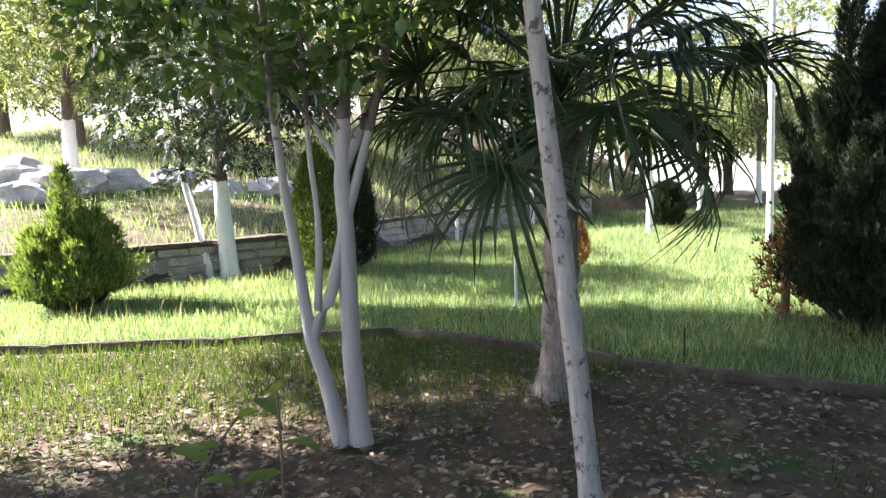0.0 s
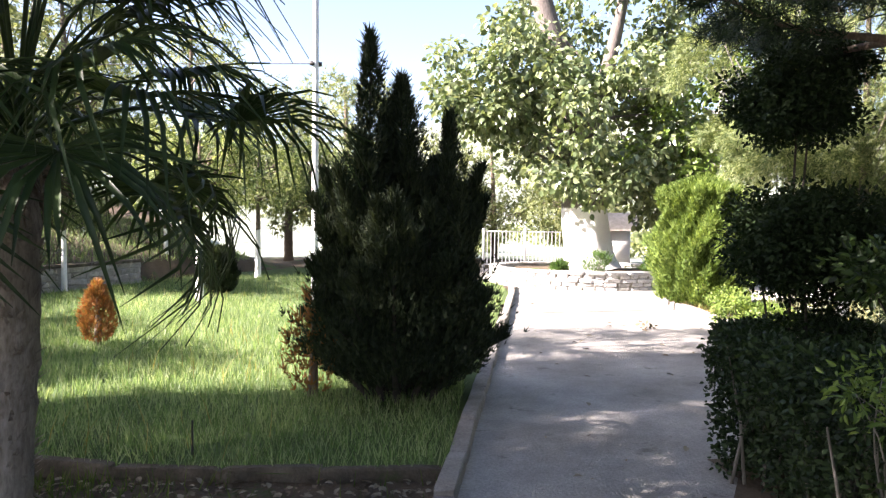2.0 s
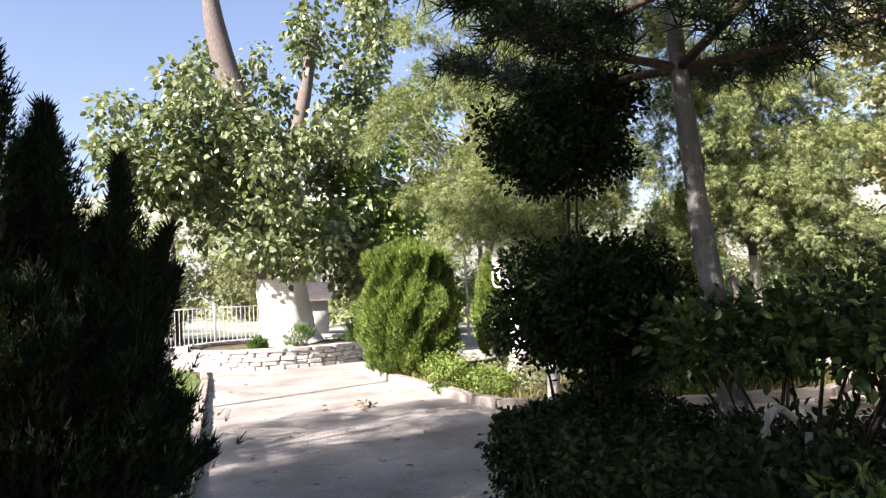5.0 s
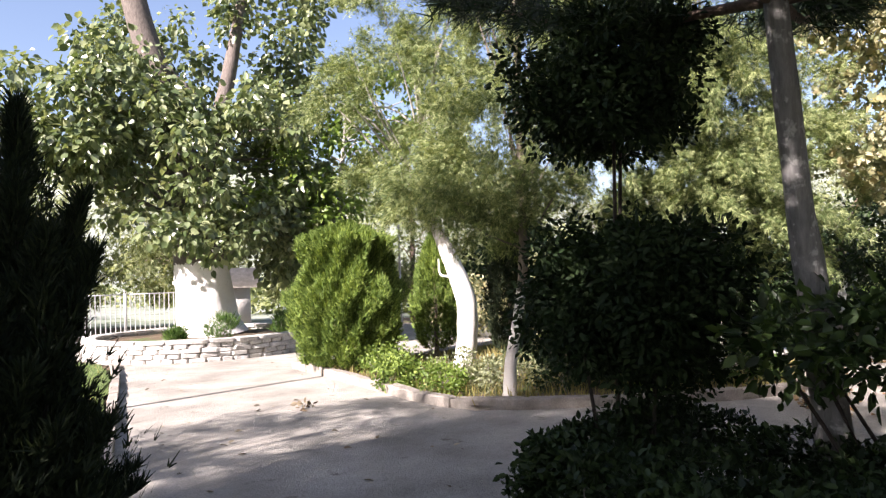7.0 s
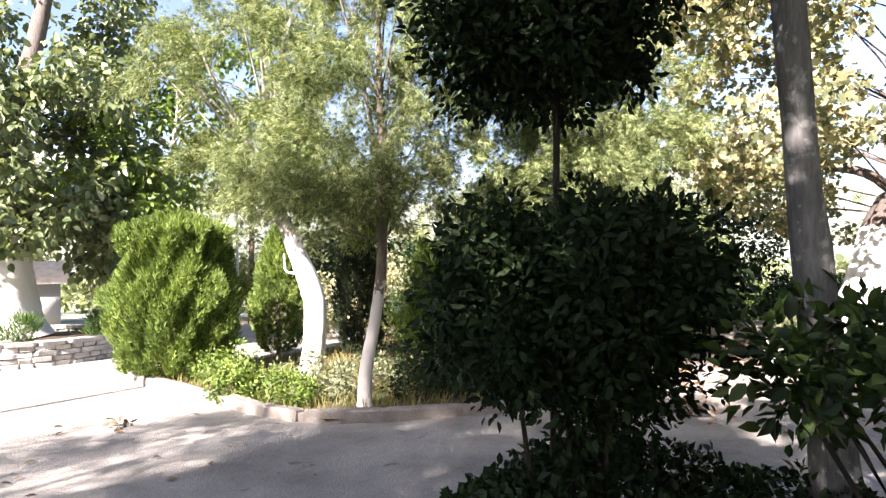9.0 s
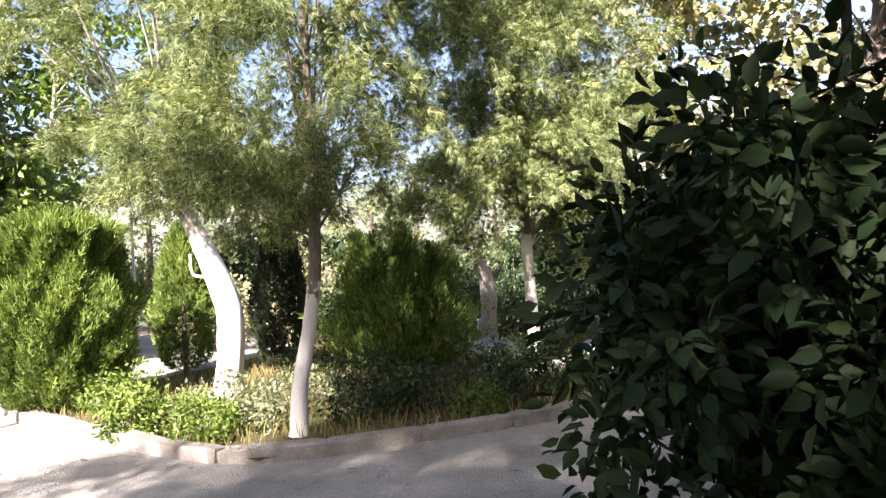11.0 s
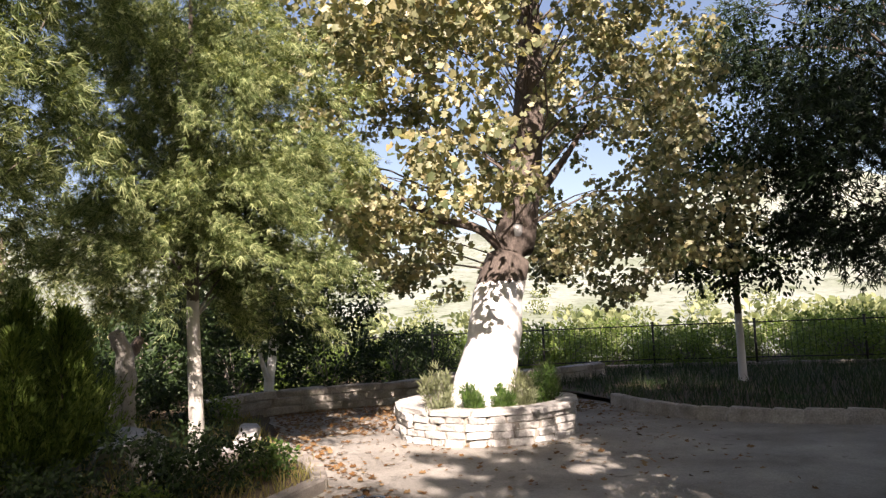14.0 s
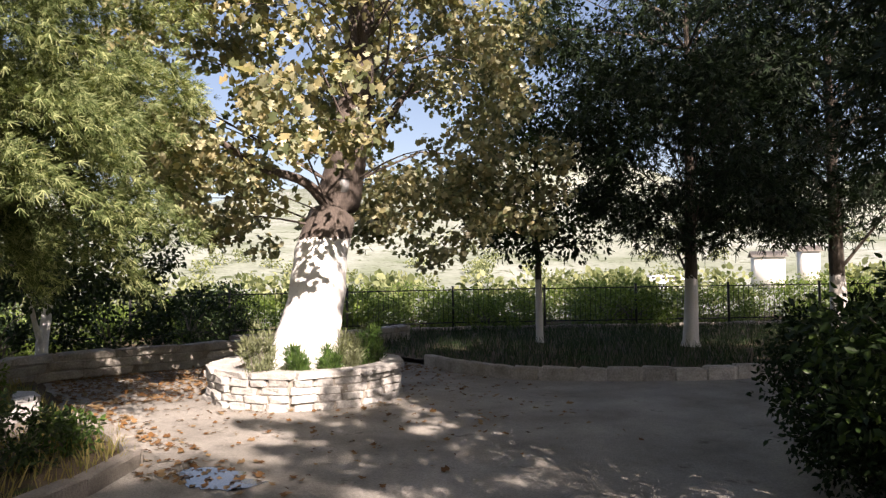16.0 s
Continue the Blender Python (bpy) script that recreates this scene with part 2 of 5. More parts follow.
def tube(points, radii, sides=8, lumps=0.0, rng=None):
    """A tapered tube along the points, with quads only."""
    p, r = np.array(points, float), np.array(radii, float)
    ahead = np.gradient(p, axis=0)
    ahead /= np.linalg.norm(ahead, axis=1)[:, None] + 1e-9
    ref = np.where(np.abs(ahead[:, 2:3]) > 0.9, [[1.0, 0, 0]], [[0, 0, 1.0]])
    a = np.cross(ref, ahead)
    a /= np.linalg.norm(a, axis=1)[:, None]
    b = np.cross(ahead, a)
    w = np.linspace(0, 2 * math.pi, sides, endpoint=False)
    rr = np.repeat(r[:, None], sides, 1)
    if lumps:
        rr = rr * (1 + lumps * rng.normal(0, 1, rr.shape))
    v = p[:, None] + rr[..., None] * (np.cos(w)[None, :, None] * a[:, None] + np.sin(w)[None, :, None] * b[:, None])
    n = len(p)
    i = np.arange(n - 1)[:, None] * sides + np.arange(sides)[None]
    j = np.arange(n - 1)[:, None] * sides + (np.arange(sides)[None] + 1) % sides
    f = np.stack([i, j, j + sides, i + sides], -1).reshape(-1, 4)
    return v.reshape(-1, 3), f


def curve_points(points, n):
    """A smooth line through the points (Catmull-Rom)."""
    p = np.array(points, float)
    q = np.vstack([2 * p[0] - p[1], p, 2 * p[-1] - p[-2]])
    out = []
    for u in np.linspace(0, len(p) - 1 - 1e-6, n):
        i, t = int(u), u - int(u)
        a, b, c, d = q[i:i + 4]
        out.append(0.5 * (2 * b + (c - a) * t + (2 * a - 5 * b + 4 * c - d) * t * t + (3 * b - a - 3 * c + d) * t ** 3))
    return np.array(out)


def joined(pieces):
    vs, fs, k = [], [], 0
    for v, f in pieces:
        vs.append(v), fs.append(np.asarray(f) + k)
        k += len(v)
    return np.vstack(vs), np.vstack(fs)


LEAF = (np.array([(0, 0, 0), (0.4, 0.25, 0.08), (0.42, 0.6, 0.1), (0, 1, -0.06), (-0.42, 0.6, 0.1), (-0.4, 0.25, 0.08)]), [(0, 1, 2, 3), (0, 3, 4, 5)])
PLANE_LEAF = (np.array([(0, 0, 0), (0.55, 0.2, 0.1), (0.3, 0.5, 0.03), (0.6, 0.75, 0.12), (0, 1.05, -0.08), (-0.6, 0.75, 0.12), (-0.3, 0.5, 0.03), (-0.55, 0.2, 0.1), (0, 0.5, 0)]),
              [(0, 1, 2, 8), (2, 3, 4, 8), (8, 4, 5, 6), (0, 8, 6, 7)])
BLADE = (np.array([(-0.5, 0, 0), (0.5, 0, 0), (0.32, 0.55, 0.06), (-0.32, 0.55, 0.06), (0.04, 1, 0.25), (-0.04, 1, 0.25)]), [(0, 1, 2, 3), (3, 2, 4, 5)])


def fan_shape(spread, count, width, droop=0.0):
    v, f = [], []
    for i in range(count):
        a = radians(spread) * (i / (count - 1) - 0.5)
        length = 1 - 0.45 * abs(i / (count - 1) - 0.5) * 2
        d, s = np.array([math.sin(a), math.cos(a), 0]), np.array([math.cos(a), -math.sin(a), 0])
        o = len(v)
        v += [d * 0.05 - s * width * 0.4, d * 0.05 + s * width * 0.4, d * length + s * width * 0.15 + (0, 0, droop), d * length - s * width * 0.15 + (0, 0, droop)]
        f.append((o, o + 1, o + 2, o + 3))
    return np.array(v), f


SPRAY = fan_shape(80, 3, 0.2)
GRASS = (np.array([(-0.5, 0, 0), (0.5, 0, 0), (0.1, 1, 0.2), (-0.1, 1, 0.2)]), [(0, 1, 2, 3)])
FEATHER = fan_shape(105, 5, 0.1, -0.18)
NEEDLES = fan_shape(150, 5, 0.075, 0.1)


def scatter(shape, at, along, face, length, width):
    """Puts one leaf shape at every place: along is the way of its midrib, face its normal."""
    lv, lf = shape
    n, k = len(at), len(lv)
    along = along / (np.linalg.norm(along, axis=1)[:, None] + 1e-9)
    side = np.cross(along, face)
    side /= np.linalg.norm(side, axis=1)[:, None] + 1e-9
    up = np.cross(side, along)
    length, width = np.broadcast_to(length, n)[:, None, None], np.broadcast_to(width, n)[:, None, None]
    v = at[:, None] + lv[None, :, 0:1] * width * side[:, None] + lv[None, :, 1:2] * length * along[:, None] + lv[None, :, 2:3] * length * up[:, None]
    f = np.asarray(lf)[None] + (np.arange(n) * k)[:, None, None]
    return v.reshape(-1, 3), f.reshape(-1, 4)


def unit(rng, n):
    d = rng.normal(0, 1, (n, 3))
    return d / np.linalg.norm(d, axis=1)[:, None]


def leaf_clumps(rng, centres, radius, per, length, shape=LEAF, ratio=0.7, hang=0.3, flat=0.6, squash=0.8):
    """Leaves in clumps round the centres; hang: how much they droop, flat: how much they face up."""
    c = np.repeat(np.array(centres, float), per, 0)
    d = unit(rng, len(c))
    r = radius * rng.random(len(c)) ** 0.5
    at = c + d * r[:, None] * (1, 1, squash)
    along = d + unit(rng, len(c)) * 0.7 + (0, 0, -hang)
    face = unit(rng, len(c)) * (1 - flat) + np.array((0, 0, flat)) + d * 0.3
    size = length * rng.uniform(0.6, 1.25, len(c))
    return scatter(shape, at, along, face, size, size * ratio)


def crown_centres(rng, blobs, count, shell=0.55):
    """Clump centres in a few ellipsoids (centre, radii), thicker near their skin."""
    out, weights = [], np.array([r[0] * r[1] * r[2] for _, r in blobs]) ** 0.75
    weights /= weights.sum()
    for (c, r), w in zip(blobs, weights):
        k = max(3, int(count * w))
        d = unit(rng, k)
        s = shell + (1 - shell) * rng.random(k) ** 0.6
        out.append(np.array(c) + d * s[:, None] * np.array(r))
    return np.vstack(out)


def plumes(rng, centres, axis_line, per, length, reach):
    """Feathery hanging twigs: from each centre sprays follow a curve outwards and down."""
    c = np.array(centres, float)
    away = c - np.array([axis_line[np.abs(axis_line[:, 2] - q[2]).argmin()] for q in c])
    away[:, 2] = 0
    away /= np.linalg.norm(away, axis=1)[:, None] + 1e-6
    away += unit(rng, len(c)) * 0.6
    run = reach * rng.uniform(0.6, 1.3, len(c))
    k = np.repeat(np.arange(len(c)), per)
    u = rng.random(len(k)) ** 0.8
    d = away[k]
    at = c[k] + d * (run[k] * (u - 0.35))[:, None] + np.column_stack([0 * u, 0 * u, -0.75 * run[k] * u * u]) + rng.normal(0, 1, (len(k), 3)) * (0.1 * (1.15 - 0.6 * u))[:, None]
    along = d + np.column_stack([0 * u, 0 * u, -0.9 * u]) + unit(rng, len(k)) * 1.0
    size = length * rng.uniform(0.6, 1.3, len(k))
    return scatter(FEATHER, at, along, unit(rng, len(k)) + (0, 0, 0.4), size, size)


def limbs(rng, stem, targets, thick, sides=5):
    """Branches from the stem to some of the clump centres."""
    out = []
    for t in targets:
        below = stem[stem[:, 2] < t[2] - 0.05]
        a = below[-1 - min(len(below) - 1, rng.integers(0, 4))] if len(below) else stem[len(stem) // 2]
        gap = np.linalg.norm(t - a)
        mid = (a + t) / 2 + (0, 0, gap * 0.12) + rng.normal(0, 0.06, 3) * gap
        out.append(tube(curve_points([a, mid, t], 6), np.linspace(thick * (0.5 + 0.5 * rng.random()), thick * 0.15, 6), sides))
    return out


def tree(name, label, category, stem, radii, bark_mat, leaf_mat, blobs, clumps, per, leaf, radius, seed, shape=LEAF, ratio=0.7,
         hang=0.3, flat=0.5, limb=0.035, branch_count=26, extra=(), group="", sides=10, shell=0.55, lumps=0.03, bare=0.0, plume=0.0):
    rng = np.random.default_rng(seed)
    base = np.array(stem[0], float)
    root = thing(name, label, category, base, group)
    line = curve_points(stem, 24) - base
    rad = np.interp(np.linspace(0, 1, 24), np.linspace(0, 1, len(radii)), radii)
    rad[0] *= 1.25
    pieces = [tube(line, rad, sides, lumps, rng)]
    for pts, r in extra:
        pieces.append(tube(curve_points(pts, 14) - base, np.linspace(r[0], r[1], 14), 8, lumps, rng))
    centres = crown_centres(rng, blobs, clumps, shell) - base
    if bare:
        # inner wood carries no leaves
        gap = np.linalg.norm(centres[:, None] - line[None], axis=2).min(1)
        centres = centres[gap > bare]
    upper = line[len(line) // 3:]
    pick = centres[rng.permutation(len(centres))[:branch_count]]
    part("trunk", (*joined(pieces), 1), bark_mat, root)
    if len(pick):
        tagged(part("branchwork", (*joined(limbs(rng, upper, pick, limb)), 1), bark_mat, root), kind="stuff")
    part("crown", plumes(rng, centres, line, per, leaf, plume) if plume else leaf_clumps(rng, centres, radius, per, leaf, shape, ratio, hang, flat), leaf_mat, root)
    return root

# ---- the ground and the large structure ----
WALL_LINE = [(-12, 7.2), (-4.1, 9.75), (-2.4, 10.9), (-1.2, 13.4), (1.4, 17.0), (5, 20.5), (9, 24)]


def ground_height(x, y):
    wx, wy = zip(*WALL_LINE)
    behind = y - np.interp(x, wx, wy)
    fade = np.clip((9.5 - x) / 4, 0, 1) * np.clip((x + 60) / 30, 0, 1)
    bank = np.where(behind > 0.1, 0.48 + 0.17 * np.clip(behind, 0, 40), 0) * fade
    dip = -0.25 * np.clip((x - 19.5) / 6, 0, 1) * np.clip((60 - x) / 20, 0, 1)
    far = np.clip((np.hypot(x, y) - 90) / 700, 0, 1) ** 1.1
    hills = far * (70 + 60 * np.sin(x * 0.006 + 1.3) * np.cos(y * 0.005) + 25 * np.sin(x * 0.017 + y * 0.013))
    return bank + dip + np.maximum(hills, 0)


def axis(lo, hi, fine):
    inner = np.arange(lo, hi + 1e-6, fine)
    out = np.geomspace(1.5, 1700, 34)
    return np.concatenate([lo - out[::-1], inner, hi + out])


gx, gy = axis(-16, 32, 0.5), axis(-24, 40, 0.5)
GX, GY = np.meshgrid(gx, gy)
rng = np.random.default_rng(1)
GZ = ground_height(GX, GY) + rng.normal(0, 0.006, GX.shape) - 0.01
i = (np.arange(len(gy) - 1)[:, None] * len(gx) + np.arange(len(gx) - 1)[None]).ravel()
quads = np.stack([i, i + 1, i + 1 + len(gx), i + len(gx)], 1)
ground = new("ground", quick_mesh("ground", np.stack([GX, GY, GZ], -1).reshape(-1, 3), quads, SOIL, True))
tagged(ground, "brown soil and scrubby hillside running to the far hills", "ground", kind="structure")
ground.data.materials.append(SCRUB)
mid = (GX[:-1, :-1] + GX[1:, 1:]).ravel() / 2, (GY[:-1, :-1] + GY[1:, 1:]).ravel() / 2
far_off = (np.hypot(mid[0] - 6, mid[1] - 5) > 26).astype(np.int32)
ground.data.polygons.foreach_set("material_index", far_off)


def sheet(name, outline, z, material, label, category, wobble=0.03, seed=3, step=0.35):
    """A flat sheet with an uneven outline."""
    r = np.random.default_rng(seed)
    pts = []
    for a, b in zip(outline, outline[1:] + outline[:1]):
        n = max(1, int(math.dist(a, b) / step))
        for k in range(n):
            pts.append((a[0] + (b[0] - a[0]) * k / n + r.normal(0, wobble), a[1] + (b[1] - a[1]) * k / n + r.normal(0, wobble), z))
    bm = bmesh.new()
    bm.faces.new([bm.verts.new(p) for p in pts])
    bmesh.ops.triangulate(bm, faces=bm.faces[:])
    if bm.faces[:] and sum(f.normal.z for f in bm.faces) < 0:
        bmesh.ops.reverse_faces(bm, faces=bm.faces[:])
    me = bpy.data.meshes.new(name)
    bm.to_mesh(me)
    bm.free()
    me.materials.append(material)
    return tagged(new(name, me), label, category, kind="structure")


KERB_L = [(-5.6, -6.6), (2.4, 3.37), (4.73, 6.27), (10.0, 12.8), (11.2, 14.4)]
KERB_B = [(11.9, 10.6), (11.0, 9.1), (9.95, 7.4), (9.45, 6.6), (9.3, 5.95), (9.5, 5.45), (9.88, 4.85), (10.25, 4.1), (10.75, 3.35), (11.3, 2.8), (12.2, 2.62), (13.4, 2.75)]
KERB_R = [(14.5, -2.75), (13.3, -2.5), (12.5, -2.62), (11.85, -3.0), (11.15, -3.65), (10.4, -4.55), (9.9, -5.8), (9.2, -7.6)]
EDGE = [(-9.5, 6.0), (-3.94, 6.22), (-2.0, 6.27), (-0.4, 6.42), (0.87, 5.56), (1.77, 4.91), (2.58, 4.41), (3.03, 4.2)]
road = sheet("road", KERB_L[:3] + [(10.0, 12.8), (11.2, 14.4), (11.9, 17), (14.5, 21), (18, 20), (17, 16), (16, 13)] + KERB_B + [(16.9, 2.3), (17.2, -3.0)] + KERB_R + [(5, -10), (-3, -9)],
             0.012, ROAD, "worn pale concrete road widening into a leaf-strewn yard", "road")
lawn = sheet("lawn", EDGE + [(4.7, 6.35), (9.9, 12.8), (11, 14.5), (12, 19), (9, 23)] + [(x + 0.1, y - 0.25) for x, y in WALL_LINE[-2::-1]], 0.05, LAWN, "shaded and sunlit green lawn", "lawn")
bed = sheet("planting_bed", [(1.2, -0.3), (2.2, 0.95), (4.6, 3.55), (5.6, 3.3), (6.6, 1.4), (7.4, -2.2), (6.0, -6), (0.5, -3)], 0.03, SOIL, "dark bare soil under clipped shrubs", "bed", 0.05)
bed_b = sheet("planting_bed_yard", KERB_B + [(17.0, 2.4), (18.5, 6), (17, 8.2), (13.2, 9.4)], 0.05, SOIL, "soil bed with low shrubs inside a kerb", "bed", 0.0)
bed_r = sheet("planting_bed_fence", KERB_R[::-1] + [(18.2, -3.2), (20.9, -3.2), (19.1, -7.5), (16.1, -11.1), (11.7, -16.9), (8, -13)], 0.08, SOIL, "shaded soil bed before the fence", "bed", 0.0)
track = sheet("back_path", [(12.4, 10.4), (13.4, 9.0), (16.6, 8.0), (19, 8.8), (23, 12), (21, 15), (17, 14), (15.9, 12.5)], 0.03, ROAD, "sunlit pale path behind the shrub bed", "path")


def block_mesh(name, seed, material, size=(1, 1, 1), rough=0.06, bevel=0.12):
    """A worn unit stone, 44 triangles or fewer."""
    r = random.Random(seed)
    bm = bmesh.new()
    bmesh.ops.create_cube(bm, size=1)
    bmesh.ops.bevel(bm, geom=bm.edges[:], offset=bevel, segments=1, affect="EDGES", profile=0.6)
    for v in bm.verts:
        v.co += Vector((r.uniform(-rough, rough), r.uniform(-rough, rough), r.uniform(-rough, rough)))
        v.co = Vector((v.co.x * size[0], v.co.y * size[1], v.co.z * size[2]))
    me = bpy.data.meshes.new(name)
    bm.to_mesh(me)
    bm.free()
    me.materials.append(material)
    return me


def pave_line(points, length):
    """Places, headings and lengths of pieces laid end to end along a line."""
    pts = [Vector((*p, 0)) for p in points]
    r, out = random.Random(len(points)), []
    run = [0]
    for a, b in zip(pts, pts[1:]):
        run.append(run[-1] + (b - a).length)

    def at(s):
        for k in range(len(pts) - 1):
            if s <= run[k + 1] or k == len(pts) - 2:
                return pts[k].lerp(pts[k + 1], (s - run[k]) / (run[k + 1] - run[k]))
    s = 0.0
    while s < run[-1] - 0.05:
        e = min(run[-1], s + length * r.uniform(0.75, 1.3))
        a, b = at(s), at(e)
        out.append(((a + b) / 2, math.atan2(b.y - a.y, b.x - a.x), (b - a).length))
        s = e
    return out


def kerb(name, points, length, width, height, material, label, base=0.0, piece="kerb_stone", sink=0.06):
    root = thing(name, label, "kerb", kind="structure")
    kinds = [block_mesh(piece, s, material, rough=0.035, bevel=0.09) for s in range(5)]
    r = random.Random(name)
    for c, a, d in pave_line(points, length):
        ob = part(piece, r.choice(kinds), None, root)
        ob.location = (c.x, c.y, base + (height - sink) / 2 + r.uniform(-0.012, 0.012))
        ob.rotation_euler = (r.uniform(-0.04, 0.04), r.uniform(-0.03, 0.03), a + r.uniform(-0.02, 0.02))
        ob.scale = (d * 1.015, width * r.uniform(0.9, 1.1), height + sink)
    return root


kerb("kerb_road", [(-1.2, -1.1)] + KERB_L[1:], 0.62, 0.13, 0.10, KERB, "pale worn concrete kerb along the road")
kerb("kerb_lawn", EDGE, 0.75, 0.07, 0.075, EDGING, "low mossy stone edging of the lawn")
kerb("kerb_yard", KERB_B, 0.75, 0.17, 0.13, KERB, "rounded rough concrete kerb of the shrub bed")
kerb("kerb_fence", KERB_R, 0.42, 0.16, 0.19, STONE, "row of rough upright kerb stones in shade")


def stone_wall(name, points, height, course, length, depth, material, label, base=0.0, cap=None, category="wall", lean=0.0, kind="structure"):
    """Courses of separate stones before a mortar core."""
    root = thing(name, label, category, kind=kind)
    nodes = [c for c, _, _ in pave_line(points, 0.3)]
    nodes = [Vector((*points[0], 0))] + nodes + [Vector((*points[-1], 0))]
    v, f = [], []
    for k, c in enumerate(nodes):
        u = (nodes[min(k + 1, len(nodes) - 1)] - nodes[max(k - 1, 0)]).normalized()
        w = Vector((-u.y, u.x, 0)) * depth * 0.36
        v += [(*(c - w).xy, base - 0.05), (*(c - w).xy, base + height - 0.02), (*(c + w).xy, base + height - 0.02), (*(c + w).xy, base - 0.05)]
        if k:
            o = 4 * k
            f += [(o - 4 + j, o + j, o + j + 1, o - 3 + j) for j in range(3)]
    core = [(np.array(v), f)]
    part("core", joined(core), MORTAR, root)
    kinds = [block_mesh("stone", 40 + s, material, rough=0.07, bevel=0.13) for s in range(7)]
    r = random.Random(name)
    rows = max(1, round(height / course))
    for k in range(rows):
        for c, a, d in pave_line(points, length * (1 + 0.12 * (k % 3))):
            ob = part("stone", r.choice(kinds), None, root)
            w = Vector((-math.sin(a), math.cos(a), 0)) * r.uniform(-0.012, 0.012)
            ob.location = (c.x + w.x, c.y + w.y, base + (k + 0.5) * height / rows)
            ob.rotation_euler = (r.uniform(-0.05, 0.05), r.uniform(-0.04, 0.04), a + math.pi * r.choice((0, 1)))
            ob.scale = (d * 0.97, depth * r.uniform(0.92, 1.06), height / rows * r.uniform(0.88, 1.0))
    if cap:
        kinds = [block_mesh("cap_stone", 60 + s, cap, rough=0.04, bevel=0.1) for s in range(4)]
        for c, a, d in pave_line(points, 0.6):
            ob = part("cap_stone", r.choice(kinds), None, root)
            ob.location = (c.x, c.y, base + height + 0.03)
            ob.rotation_euler = (r.uniform(-0.03, 0.03), r.uniform(-0.02, 0.02), a)
            ob.scale = (d, depth * 1.3, 0.075)
    return root


stone_wall("wall_lawn", [(-9.5, 8.0)] + WALL_LINE[1:5] + [(3.6, 19.2)], 0.52, 0.13, 0.42, 0.22, STONE, "low retaining wall of grey limestone blocks", cap=EDGING)
stone_wall("wall_terrace", [(16.4, 3.4), (17.4, 2.2), (17.3, -0.5), (17.6, -3.2), (18.0, -5.0)], 0.4, 0.13, 0.6, 0.24, STONE, "low dry-stone terrace wall in dappled shade")
stone_wall("wall_low_bed", [(12.6, 4.3), (13.0, 3.3), (14.2, 3.0), (15.0, 2.9)], 0.2, 0.1, 0.45, 0.25, STONE_PALE, "loose pale stones edging a raised bed")


def ring(cx, cy, r, n, turn=0.0):
    return [(cx + r * math.cos(turn + 2 * math.pi * k / n), cy + r * math.sin(turn + 2 * math.pi * k / n)) for k in range(n + 1)]


def planter(cx, cy, r, n, height, label, turn=0.0):
    root = stone_wall("planter", ring(cx, cy, r, n, turn), height, 0.095, 0.25, 0.22, STONE_PALE, label, cap=STONE_PALE, category="planter", kind="")
    rg = np.random.default_rng(7)
    ang, rad = np.linspace(0, 2 * math.pi, 25)[:-1], np.linspace(0.02, r - 0.06, 6)
    v = np.array([(cx + q * math.cos(a), cy + q * math.sin(a), height - 0.06 + 0.1 * (1 - q / r) + rg.normal(0, 0.01)) for q in rad for a in ang])
    f = [(a * 24 + b, a * 24 + (b + 1) % 24, (a + 1) * 24 + (b + 1) % 24, (a + 1) * 24 + b) for a in range(5) for b in range(24)]
    part("earth", (v, f, 1), SOIL, root)
    return root


planter(13.85, 14.8, 2.35, 30, 0.38, "round pale stone planter round a large tree")
planter(13.42, 0.08, 1.12, 9, 0.36, "many-sided pale stone planter round a leaning tree", 0.35)

# ---- trees ----
R = np.random.default_rng


